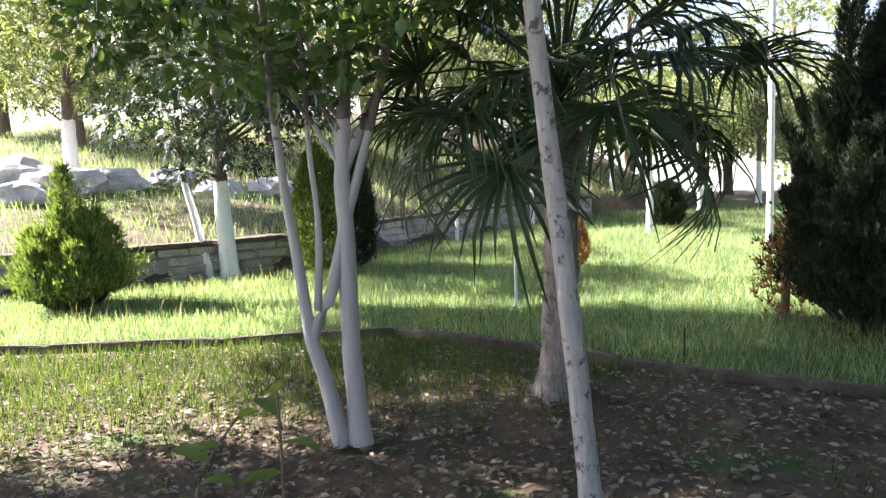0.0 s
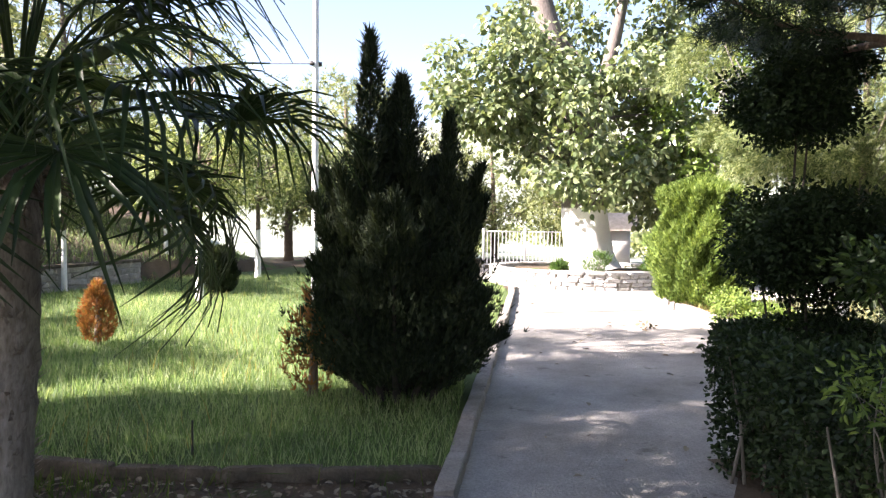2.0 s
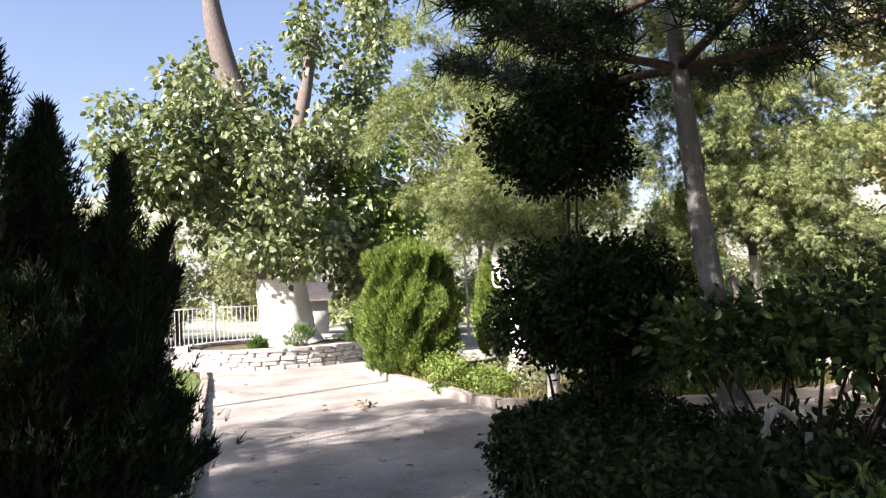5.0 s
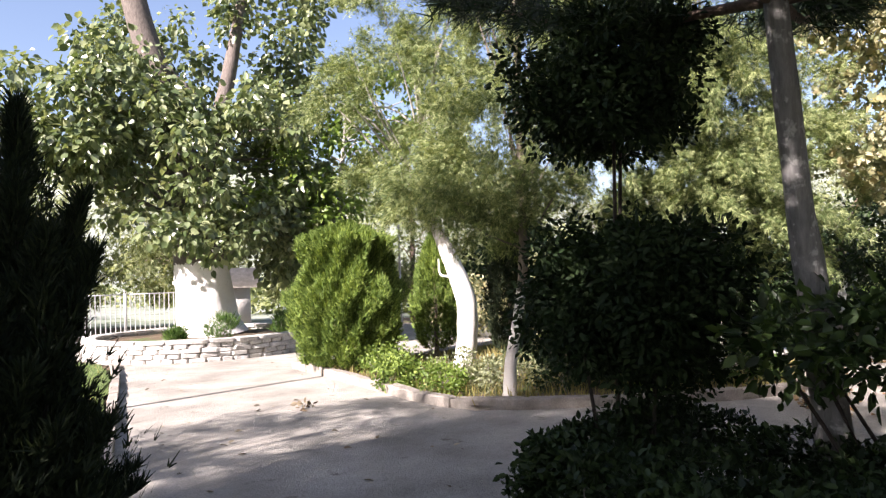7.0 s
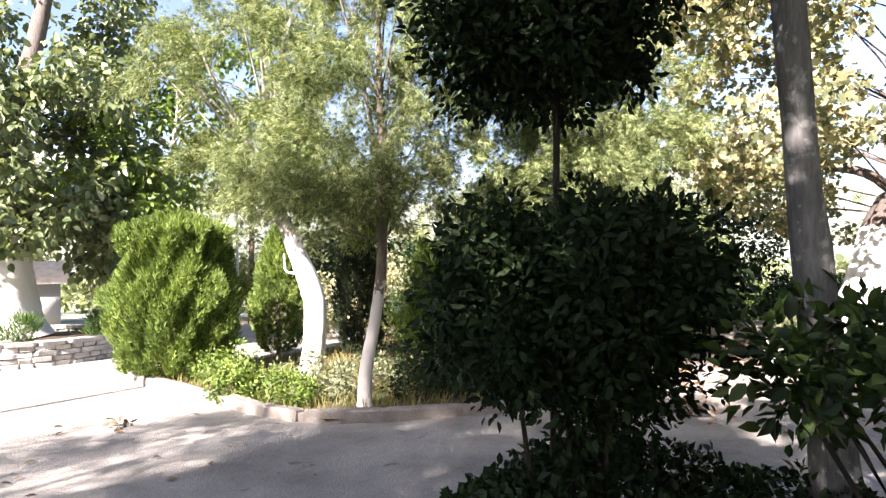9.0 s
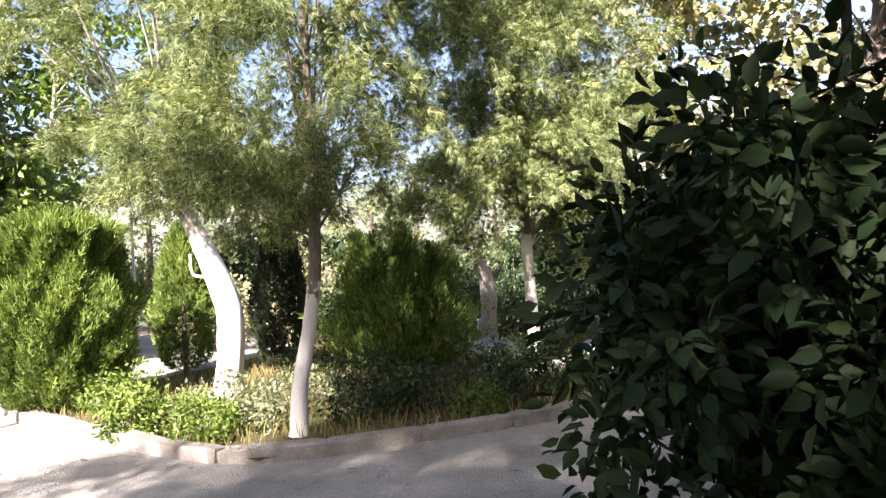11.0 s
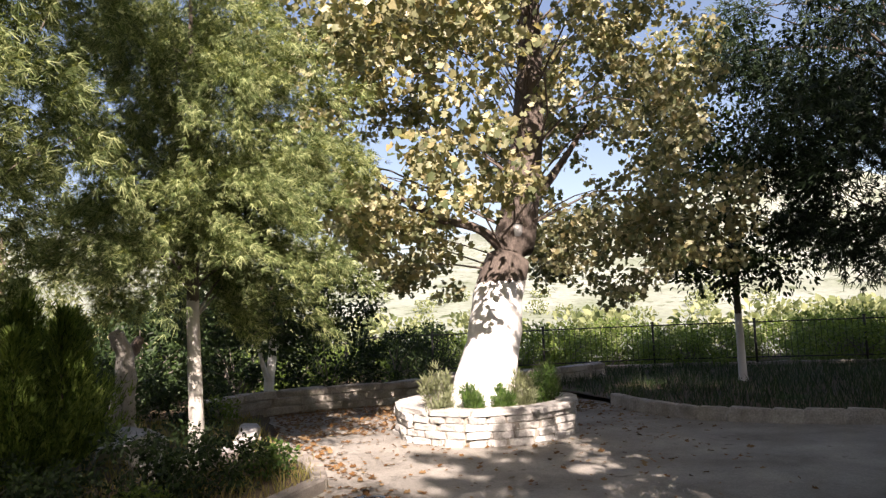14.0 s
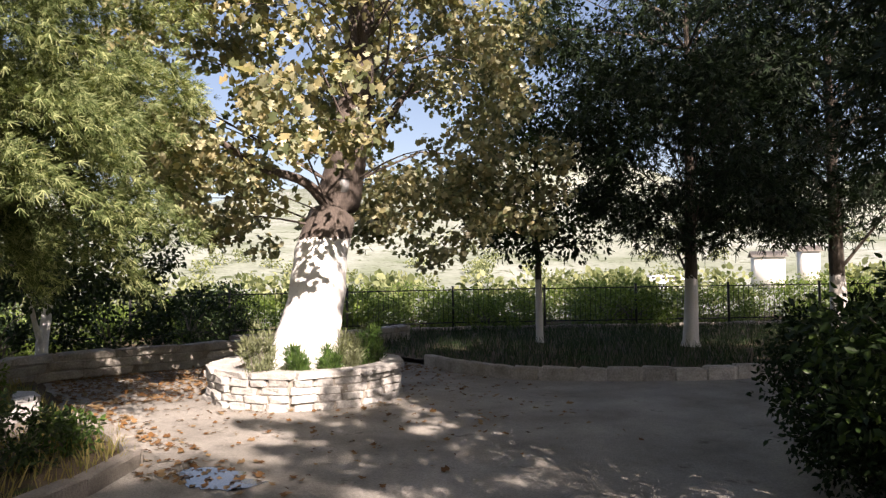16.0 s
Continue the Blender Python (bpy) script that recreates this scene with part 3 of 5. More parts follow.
def palm(base, trunk_top, seed=5):
    rng = R(seed)
    root = thing("palm_tree", "fan palm with fibrous trunk and dark drooping fronds", "palm", base)
    b = np.array(base, float)
    line = curve_points([b, (b + trunk_top) / 2 + (0.01, 0, 0), trunk_top], 30) - b
    rad = np.linspace(0.115, 0.1, 30)
    rad[:4] += np.linspace(0.05, 0.0, 4)
    part("trunk", (*joined([tube(line, rad, 14, 0.06, rng)]), 1), B_PALM, root)
    # old leaf bases round the trunk
    k = 520
    h = rng.random(k) ** 1.5
    a = rng.random(k) * 2 * math.pi
    p = np.stack([np.interp(h, np.linspace(0, 1, 30), line[:, i]) for i in range(3)], 1)
    out = np.stack([np.cos(a), np.sin(a), 0 * a], 1)
    part("leaf_sheath", scatter(BLADE, p + out * (0.085 + 0.07 * np.clip(1 - h * 7, 0, 1))[:, None], out * 0.4 + (0, 0, 1) * np.where(h < 0.13, -0.8, 1.0)[:, None] + rng.normal(0, 0.2, (k, 3)), out, 0.1, 0.028), B_PALM, root)
    skirt = leaf_clumps(rng, [line[-1] + (0, 0, -0.05), line[-3]], 0.15, 90, 0.16, BLADE, 0.12, 1.2, 0.1)
    part("fibre", skirt, B_BROWN, root)

    def fan(r):
        """One fan: folded blades spread from the end of the stalk, with drooping tips."""
        n, pieces = 30, []
        for i in range(n):
            u = i / (n - 1) - 0.5
            ang = u * radians(225) + r.uniform(-0.05, 0.05)
            length = 0.68 * (1 - 0.4 * (abs(u) * 2) ** 2) * r.uniform(0.78, 1.1)
            d = np.array([math.sin(ang), math.cos(ang), 0.0])
            s = np.array([math.cos(ang), -math.sin(ang), 0.0])
            w = 0.0165
            droop = r.uniform(0.1, 1.0)
            v = []
            for q, ww, dz in ((0.02, 0.3, 0), (0.45, 1.0, 0.02), (0.75, 0.7, -0.25 * droop), (1.0, 0.08, -0.9 * droop)):
                c = d * length * q + np.array((0, 0, dz * length + 0.12 * q * math.cos(ang) + 0.1 * q * abs(math.sin(ang))))
                v += [c - s * w * ww + (0, 0, 0.008), c, c + s * w * ww + (0, 0, 0.008)]
            f = []
            for j in range(3):
                o = j * 3
                f += [(o, o + 1, o + 4, o + 3), (o + 1, o + 2, o + 5, o + 4)]
            pieces.append((np.array(v), f))
        return joined(pieces)
    kinds = [quick_mesh("fan", *fan(rng), L_PALM) for _ in range(6)]
    top = line[-1]
    for i in range(42):
        az = i * 2.4 + rng.uniform(-0.2, 0.2)
        el = radians(80 - 90 * (i / 41) ** 0.9 + rng.uniform(-8, 8))
        reach = rng.uniform(0.7, 1.12)
        d = np.array([math.cos(az) * math.cos(el), math.sin(az) * math.cos(el), math.sin(el)])
        start = top + (0, 0, 0.25 * (1 - i / 41))
        end = start + d * reach + (0, 0, -0.12 * reach * math.cos(el))
        stalk = tube(curve_points([start, start + d * reach * 0.55 + (0, 0, 0.04), end], 6), np.linspace(0.013, 0.007, 6), 5)
        frond = part("frond", (*stalk, 1), L_PALM, root)
        f = part("fan", kinds[i % 6], None, frond)
        pitch = el - radians(23 + 20 * (i / 41))
        f.matrix_basis = Matrix.Translation(end) @ Matrix.Rotation(az - math.pi / 2 + rng.uniform(-0.4, 0.4), 4, "Z") @ Matrix.Rotation(pitch + rng.uniform(-0.3, 0.3), 4, "X") @ Matrix.Rotation(rng.uniform(-0.55, 0.55), 4, "Y")
    return root


palm((0.78, 4.6, 0.0), np.array((0.86, 4.7, 1.8)))

B_LIME_150 = bark("limed_bark_tall", (0.08, 0.065, 0.05), (0.2, 0.17, 0.13), 1.75, 0.25, limed=(0.42, 0.4, 0.36))
tree("multi_stem_tree", "young multi-stemmed tree with limewashed grey stems", "tree",
     [(-0.40, 3.86, 0), (-0.43, 3.90, 0.6), (-0.43, 3.93, 1.15), (-0.44, 3.96, 1.5), (-0.40, 4.01, 2.15), (-0.35, 4.08, 3.4)], [0.062, 0.052, 0.046, 0.045, 0.035, 0.02],
     B_LIME_150, L_PRIVET, [((-0.60, 4.18, 3.3), (1.7, 1.6, 1.3)), ((-1.10, 3.98, 2.35), (0.85, 0.68, 0.45)), ((0.30, 4.28, 4.3), (1.4, 1.4, 1.2))], 170, 75, 0.085, 0.26, 11, limb=0.02,
     extra=[([(-0.50, 3.84, 0), (-0.56, 3.84, 0.35), (-0.64, 3.85, 0.62), (-0.70, 3.90, 1.05), (-0.78, 3.96, 1.6), (-0.85, 4.03, 2.6)], (0.05, 0.018)),
            ([(-0.63, 3.85, 0.62), (-0.52, 3.88, 0.85), (-0.45, 3.92, 1.15), (-0.32, 3.98, 1.6), (-0.17, 4.03, 2.15), (0.00, 4.08, 3.0)], (0.036, 0.018)),
            ([(-0.44, 3.96, 1.5), (-0.30, 4.01, 1.8), (-0.20, 4.05, 2.1), (-0.10, 4.18, 3.2)], (0.036, 0.015)),
            ([(-0.60, 3.88, 0.75), (-0.58, 3.93, 1.2), (-0.62, 3.98, 1.7), (-0.65, 4.08, 2.6)], (0.022, 0.01))], lumps=0.05)
tree("pale_trunk_tree", "slender leaning tree with pale speckled bark", "tree",
     [(0.72, 2.98, 0), (0.655, 3.0, 0.7), (0.6, 3.03, 1.3), (0.53, 3.06, 2.0), (0.46, 3.1, 3.0), (0.4, 3.15, 4.6)], [0.052, 0.047, 0.044, 0.038, 0.03, 0.012],
     B_BIRCH, L_PRIVET, [((0.3, 3.2, 4.3), (1.5, 1.5, 1.3))], 90, 60, 0.09, 0.3, 12, limb=0.018)


def columnar(name, label, base, height, radius, material, seed, peaks=1, sprays=9000, size=0.09, waist=0.35, bark_mat=None, narrow=0.35):
    """A dense conifer of upright flat sprays, with one or more peaks."""
    rng = R(seed)
    root = thing(name, label, "conifer" if size > 0.05 else "shrub", base)
    part("trunk", (*tube([(0, 0, -0.02), (0.01, 0, height * 0.4), (0, 0, height * 0.8)], [0.05, 0.035, 0.012], 8), 1), bark_mat or B_BROWN, root)
    pts, way = [], []
    for k in range(peaks):
        h = height * (1 if k == 0 else rng.uniform(0.62, 0.93))
        off = np.zeros(3) if k == 0 else np.array([math.cos(k * 2.4), math.sin(k * 2.4), 0]) * radius * rng.uniform(0.35, 0.62)
        rr = radius if peaks == 1 else radius * (0.72 if k else 0.8)
        n = sprays // peaks
        u = rng.random(n) ** 0.8
        prof = np.interp(u, [0, 0.05, waist, 0.7, 0.9, 1.0], [0.45, 0.75, 1.0, 0.72, narrow, 0.03])
        a = rng.random(n) * 2 * math.pi
        lump = 1 + 0.13 * np.sin(a * 5 + u * 9 + k) + 0.1 * np.sin(a * 11 - u * 17)
        q = rr * prof * lump * (0.55 + 0.45 * rng.random(n) ** 0.4)
        p = np.stack([np.cos(a) * q, np.sin(a) * q, 0.04 + u * h], 1) + off * np.minimum(1, u * 3)[:, None]
        pts.append(p)
        o = np.stack([np.cos(a), np.sin(a), 0 * a], 1)
        way.append(o * 0.55 + (0, 0, 0.9) + rng.normal(0, 0.3, (n, 3)))
    pts, way = np.vstack(pts), np.vstack(way)
    n = len(pts)
    s = size * rng.uniform(0.6, 1.3, n)
    part("foliage", scatter(SPRAY, pts, way, unit(rng, n), s, s), material, root)
    return root


columnar("column_thuja", "narrow golden-green thuja before the stone wall", (-1.85, 10.3, 0.05), 1.75, 0.38, L_THUJA, 22, 1, 5000, 0.1)
columnar("column_thuja", "narrow dark green thuja before the stone wall", (-1.42, 10.6, 0.05), 1.8, 0.36, L_CYPRESS, 23, 1, 5500, 0.1)
def spire_bush(name, label, base, spires, material, seed, per, size):
    """A bush of many separate upright spires that lean outwards."""
    rng = R(seed)
    root = thing(name, label, "conifer", base)
    stems, pts, way = [], [], []
    for x, y, h, r, foot in spires:
        tip = np.array((x, y, h))
        low, mid = ((0.5, 0), (0.95, 0.3)) if foot < 0.2 else ((0.1, 0.15), (0.6, 0.62))
        line = curve_points([(low[0] * x, low[0] * y, low[1] * h), (mid[0] * x, mid[0] * y, mid[1] * h), tip * (1, 1, 0.97)], 12)
        stems.append(tube(line, np.linspace(0.03, 0.006, 12), 6))
        n = int(per * h * r / 0.8)
        u = foot + (1 - foot) * rng.random(n) ** 0.85
        c = np.stack([np.interp(u, np.linspace(0, 1, 12), line[:, i]) for i in range(3)], 1)
        a = rng.random(n) * 2 * math.pi
        # twigs gather in whorls, so that light shows between them
        cell = np.floor(u * 16) * 7.3 + np.floor(a * 1.6)
        prof = np.interp(u, [0, 0.12, 0.45, 0.7, 0.88, 1], [1.15, 1.3, 1.05, 0.62, 0.34, 0.04]) * (0.62 + 0.75 * np.abs(np.sin(cell * 12.9898)) ** 1.5)
        q = r * prof * rng.random(n) ** 0.5 * (1 + 0.5 * (rng.random(n) < 0.1))
        o = np.stack([np.cos(a), np.sin(a), 0 * a], 1)
        pts.append(c + o * q[:, None] + np.column_stack([0 * q, 0 * q, q * 0.5]))
        way.append(o * 0.5 + (0, 0, 1.0) + rng.normal(0, 0.25, (n, 3)))
    pts, way = np.vstack(pts), np.vstack(way)
    s = size * rng.uniform(0.6, 1.4, len(pts))
    tagged(part("woody_base", (*joined(stems), 1), B_DARK, root), kind="stuff")
    part("foliage", scatter(SPRAY, pts, way, unit(rng, len(pts)), s, s * 0.7), material, root)
    return root


def spires(seed, count, height, spread, thick, fall=0.55):
    """Tips of a bush's spires: tallest in the middle, lower and leaning out towards the rim."""
    r, out = random.Random(seed), []
    for k in range(count):
        q = math.sqrt(k / count) * spread
        h = height * (1 - fall * (q / spread) ** 1.2) * (1 if k == 0 else r.uniform(0.62, 0.98))
        a = k * 2.4 + r.uniform(-0.3, 0.3)
        out.append((q * math.cos(a), q * math.sin(a), h, thick * r.uniform(0.75, 1.2) * (1.3 if k == 0 else 1), r.uniform(0.02, 0.1)))
    return out



def outer_shoots(seed, count, reach, height, thick):
    """Side shoots round a bush that lean well outwards."""
    r, out = random.Random(seed), []
    for k in range(count):
        a, u = k * 2.4 + r.uniform(-0.3, 0.3), r.uniform(0.3, 1.25)
        q = reach * r.uniform(0.85, 1.08) * (0.98 - 0.28 * u)
        out.append((q * math.cos(a), q * math.sin(a), height * u, thick * r.uniform(0.7, 1.3), 0.3))
    return out


spire_bush("cypress_bush", "large dark many-pointed cypress beside the road", (3.66, 6.0, 0.05), [(-0.26, 0.07, 3.12, 0.3, 0.02), (0.35, -0.2, 2.45, 0.28, 0.02), (-0.4, -0.1, 2.2, 0.3, 0.02), (0.12, 0.3, 2.7, 0.28, 0.02)] + spires(24, 24, 2.75, 0.66, 0.27, 0.4) + outer_shoots(7, 60, 1.05, 1.6, 0.14), L_CYPRESS, 24, 4600, 0.078)
spire_bush("conifer_shrub", "pointed yellow-green conifer shrub on the lawn", (-4.25, 8.05, 0.05), spires(21, 19, 1.66, 0.5, 0.26, 0.45) + outer_shoots(8, 20, 0.7, 0.75, 0.13), L_THUJA, 21, 3200, 0.085)
columnar("rusty_shrub", "small rust-brown dying conifer on the lawn", (1.74, 9.85, 0.05), 0.68, 0.19, L_RUST, 25, 1, 1600, 0.07)
columnar("rusty_branches", "rust-brown dying twigs at the foot of the cypress", (3.0, 6.3, 0.05), 0.85, 0.26, L_RUST, 26, 3, 300, 0.1)
columnar("clipped_conifer", "dark rounded clipped conifer at the far side of the lawn", (4.55, 15.2, 0.05), 0.88, 0.3, L_CYPRESS, 27, 1, 5000, 0.1, 0.4, narrow=0.7)
columnar("clipped_thuja", "large bright green clipped thuja beside the road", (11.7, 9.35, 0.05), 2.3, 0.9, L_THUJA, 28, 1, 34000, 0.1, 0.5, narrow=0.8)
columnar("column_thuja", "dark green narrow thuja beside the back path", (14.4, 9.15, 0.05), 2.2, 0.45, L_THUJA, 29, 1, 6500, 0.11)
spire_bush("broad_thuja", "broad thuja, dark with sunlit yellow-green tips", (12.8, 5.35, 0.05), [(0, 0, 2.0, 0.42, 0.05), (0.45, 0.2, 1.8, 0.38, 0.05), (-0.4, 0.3, 1.85, 0.38, 0.05), (-0.3, -0.4, 1.7, 0.36, 0.04),
           (0.3, -0.45, 1.7, 0.4, 0.04), (-0.65, -0.05, 1.5, 0.35, 0.04), (0.65, -0.1, 1.5, 0.35, 0.04), (0, 0.6, 1.9, 0.4, 0.05)], L_THUJA, 30, 3400, 0.11)
columnar("column_thuja", "slim dark thuja behind the white trunk", (14.2, 7.5, 0.05), 2.2, 0.42, L_CYPRESS, 31, 1, 6000, 0.11)

B_LIME_PAIR = bark("limed_bark_pair", (0.05, 0.04, 0.03), (0.14, 0.11, 0.08), 1.42, 0.06)
tree("conifer_tree", "dark conifer with two limewashed trunks by the stone wall", "tree",
     [(-3.1, 10.1, 0), (-3.15, 10.1, 1.4), (-3.1, 10.1, 3), (-3.1, 10.1, 8.5)], [0.13, 0.1, 0.09, 0.02], B_LIME_PAIR, L_PINE,
     [((-3.1, 10.1, 3.1), (1.5, 1.2, 1.0)), ((-3.0, 9.8, 2.3), (1.5, 1.3, 0.7)), ((-3.1, 10.1, 7.7), (1.7, 1.6, 1.5))], 210, 60, 0.14, 0.34, 41, SPRAY, 1.0, 0.5, 0.3,
     extra=[([(-3.4, 10.12, 0), (-3.55, 10.12, 0.9), (-3.68, 10.1, 1.6), (-3.7, 10.1, 3)], (0.07, 0.03))])

B_LIME_FAR = bark("limed_bark_far", (0.07, 0.055, 0.04), (0.17, 0.13, 0.1), 1.3, 0.08)
tree("slope_tree", "leafy tree with limewashed trunk on the bank", "tree", [(-7.6, 14.5, 1.2), (-7.6, 14.5, 2.5), (-7.5, 14.5, 5)], [0.16, 0.13, 0.04],
     bark("limed_bark_slope", (0.07, 0.055, 0.04), (0.17, 0.13, 0.1), 2.7, 0.08), L_CONIFER, [((-7.4, 14.2, 4.8), (2.6, 2.4, 1.9)), ((-6.0, 13, 3.6), (1.3, 1.3, 0.8))], 150, 50, 0.2, 0.4, 42, SPRAY, 1.0, 0.5)
# Crown masses lie out of view, placed to shade lawn, road and bed.
tree("left_tree", "dark leafy tree left of the lawn, unseen and added for shade", "tree", [(-6.6, 9.1, 0), (-6.6, 9.1, 2), (-6.4, 9.1, 13.5)], [0.2, 0.16, 0.04], B_LIME_FAR, L_PINE,
     [((-6.5, 8.3, 5.3), (1.6, 0.9, 0.8)), ((-5.7, 8.0, 5.7), (2.2, 1.2, 0.9)), ((-6.8, 7.1, 5.9), (1.6, 1.3, 1.3)), ((-6.6, 8.4, 9.3), (2.4, 2.0, 1.5)), ((-6.4, 8.4, 11.2), (2.1, 2.0, 1.5)), ((-6.4, 9.5, 13.2), (1.5, 1.3, 0.9))], 560, 60, 0.2, 0.42, 43, SPRAY, 1.0, 0.5)
# These trees stand out of view; they only keep sun off bed and yard.
shade = tree("shade_tree", "unseen tall dense tree, added to shade bed and yard", "tree", [(-7.2, 4.7, 0), (-7.2, 4.7, 3), (-7.0, 4.6, 9)], [0.22, 0.18, 0.05], B_BROWN, L_HEDGE,
             [((-7.0, 4.7, 7.0), (2.7, 2.6, 2.6)), ((-6.6, 4.0, 4.8), (2.0, 1.8, 1.2))], 240, 60, 0.15, 0.5, 46, group="tall shade trees")
copy_thing(shade, pose(-8.0, 1.2, 0, 0, 0, 140) @ Matrix.Scale(1.1, 4))
copy_thing(shade, pose(4.75, -0.1, 0.03, 0, 0, 200) @ Matrix.Scale(0.85, 4))
copy_thing(shade, pose(3.45, 0.0, 0.02, 0, 0, 184) @ Matrix.Scale(0.75, 4))
copy_thing(shade, pose(-3.6, -1.6, 0, 0, 0, 250) @ Matrix.Scale(1.05, 4))
far_tree = tree("lawn_tree", "small feathery tree with limewashed trunk on the lawn", "tree", [(3.9, 14.2, 0.03), (3.9, 14.2, 1.2), (3.9, 14.2, 3.0)], [0.075, 0.06, 0.02], B_LIME_FAR, L_CONIFER,
                [((3.9, 14.2, 2.5), (1.2, 1.2, 0.9))], 80, 45, 0.14, 0.3, 44, SPRAY, 1.0, 0.4, group="far lawn trees")
for k, (x, y, s) in enumerate([(4.6, 21, 1.1), (6.6, 19.4, 1.1), (2.8, 22.5, 1.3), (9.2, 22, 1.2), (1.9, 17.2, 0.8)]):
    copy_thing(far_tree, pose(x, y, 0.03 if x > 3.5 else float(ground_height(x, y)), 0, 0, 70 * k) @ Matrix.Scale(s, 4))
back_tree = tree("bank_tree", "sunlit feathery tree on the bank behind the lawn", "tree", [(-1.0, 19, 1.2), (-1.0, 19, 3), (-0.8, 19, 7)], [0.17, 0.14, 0.04], B_BROWN, L_FAR,
                 [((-0.9, 19, 5.0), (2.6, 2.6, 2.4)), ((-0.4, 18.4, 3.2), (1.8, 1.8, 1.0))], 110, 34, 0.28, 0.5, 45, SPRAY, 1.0, 0.5, group="trees on the bank")
for k, (x, y, s) in enumerate([(-5, 20, 0.9), (-9.5, 18.5, 0.95), (-13, 21, 1.1), (-7, 25, 1.2), (2.5, 24, 1.1), (6.5, 27, 1.2), (10.5, 28, 1.1), (-3, 26, 1.4), (1, 31, 1.5), (14, 30, 1.3)]):
    copy_thing(back_tree, pose(x, y, float(ground_height(np.array(x), np.array(y))), 0, 0, 55 * k) @ Matrix.Scale(s, 4))

# the big tree in the round planter
B_LIME_BIG = bark("limed_bark_big", (0.06, 0.05, 0.043), (0.18, 0.152, 0.132), 1.95, 0.12)
tree("mulberry_tree", "large broad-leaved tree with limewashed trunk in a planter", "tree",
     [(13.9, 14.6, 0.35), (13.8, 14.7, 1.6), (13.6, 14.8, 3.2), (13.2, 15.1, 5.5), (12.7, 15.5, 8.0), (12.5, 15.6, 10.0)], [0.66, 0.62, 0.45, 0.33, 0.25, 0.1], B_LIME_BIG, L_BROAD,
     [((13.6, 14.2, 4.1), (2.9, 2.7, 1.7)), ((11.7, 15.6, 5.2), (1.9, 1.9, 1.4)), ((14.8, 13.4, 2.9), (1.6, 1.4, 0.8)), ((12.6, 13.2, 2.7), (1.4, 0.9, 0.55)), ((10.9, 15.3, 4.7), (1.3, 1.3, 0.9)), ((15.0, 13.2, 2.3), (1.5, 1.2, 0.6)), ((15.6, 14.6, 5.6), (1.5, 1.5, 1.2)), ((15.3, 13.6, 8.0), (1.5, 1.5, 1.4)), ((14.2, 16.4, 7.2), (1.4, 1.4, 1.2))],
     380, 62, 0.17, 0.5, 51, hang=0.7, flat=0.4, limb=0.06, ratio=0.8, sides=14, extra=[([(13.65, 14.75, 2.9), (13.8, 14.5, 4.3), (14.1, 14.2, 5.8), (14.5, 14.0, 8.0)], (0.27, 0.12))])
tree("walnut_branch_tree", "pale-barked tree with light yellow-green leaves by the road", "tree",
     [(17.2, 13.2, 0), (17.0, 13.1, 2.0), (16.5, 12.8, 3.6), (16.2, 12.4, 5.2)], [0.14, 0.12, 0.08, 0.03], B_BIRCH, L_SHRUB,
     [((16.2, 12.6, 4.3), (1.9, 1.8, 1.6)), ((14.6, 12.4, 3.2), (1.5, 1.2, 0.7)), ((17.2, 12.0, 5.8), (1.6, 1.6, 1.3))], 130, 45, 0.14, 0.42, 52, hang=0.6, flat=0.4, limb=0.035)

B_LIME_200 = bark("limed_bark_white", (0.3, 0.28, 0.25), (0.5, 0.47, 0.43), 2.0, 0.16)
tree("white_trunk_tree", "stout brightly limewashed trunk under feathery foliage", "tree",
     [(12.02, 7.42, 0.03), (12.03, 7.34, 0.6), (12.0, 7.32, 1.1), (11.95, 7.45, 1.55), (11.9, 7.64, 2.05), (11.85, 7.82, 2.7), (11.7, 7.95, 5.2)], [0.17, 0.16, 0.16, 0.14, 0.115, 0.085, 0.03], B_LIME_200, L_CONIFER,
     [((11.5, 7.9, 3.2), (1.0, 1.0, 0.9)), ((11.4, 8.0, 4.4), (1.3, 1.3, 1.0)), ((11.3, 7.6, 5.6), (1.3, 1.3, 1.0))], 120, 170, 0.1, 0.28, 53, SPRAY, 1.0, 0.6, 0.3, plume=0.42, shell=0.5, extra=[([(11.93, 7.5, 1.5), (11.86, 7.68, 1.54), (11.84, 7.7, 1.78)], (0.02, 0.012))])
B_LIME_THIN = bark("limed_bark_thin", (0.08, 0.065, 0.05), (0.2, 0.17, 0.13), 1.35, 0.35, limed=(0.55, 0.53, 0.49))
tree("feathery_tree", "slim feathery conifer with a kinked grey trunk", "tree",
     [(10.05, 5.85, 0), (10.05, 5.82, 0.45), (10.1, 5.72, 1.0), (10.06, 5.62, 1.6), (10.05, 5.6, 2.4), (10.05, 5.6, 5.8)], [0.09, 0.075, 0.065, 0.06, 0.05, 0.015], B_LIME_THIN, L_CONIFER,
     [((10.2, 5.8, 3.2), (1.3, 1.3, 1.2)), ((10.1, 6.2, 2.65), (1.1, 1.1, 0.6)), ((10.3, 5.6, 4.5), (1.1, 1.1, 1.0)), ((10.1, 5.3, 5.6), (1.4, 1.3, 1.1)), ((10.2, 5.7, 2.9), (0.6, 0.6, 0.9))], 230, 170, 0.095, 0.24, 54, SPRAY, 1.0, 0.9, 0.2, plume=0.4, shell=0.5, limb=0.018, branch_count=40)
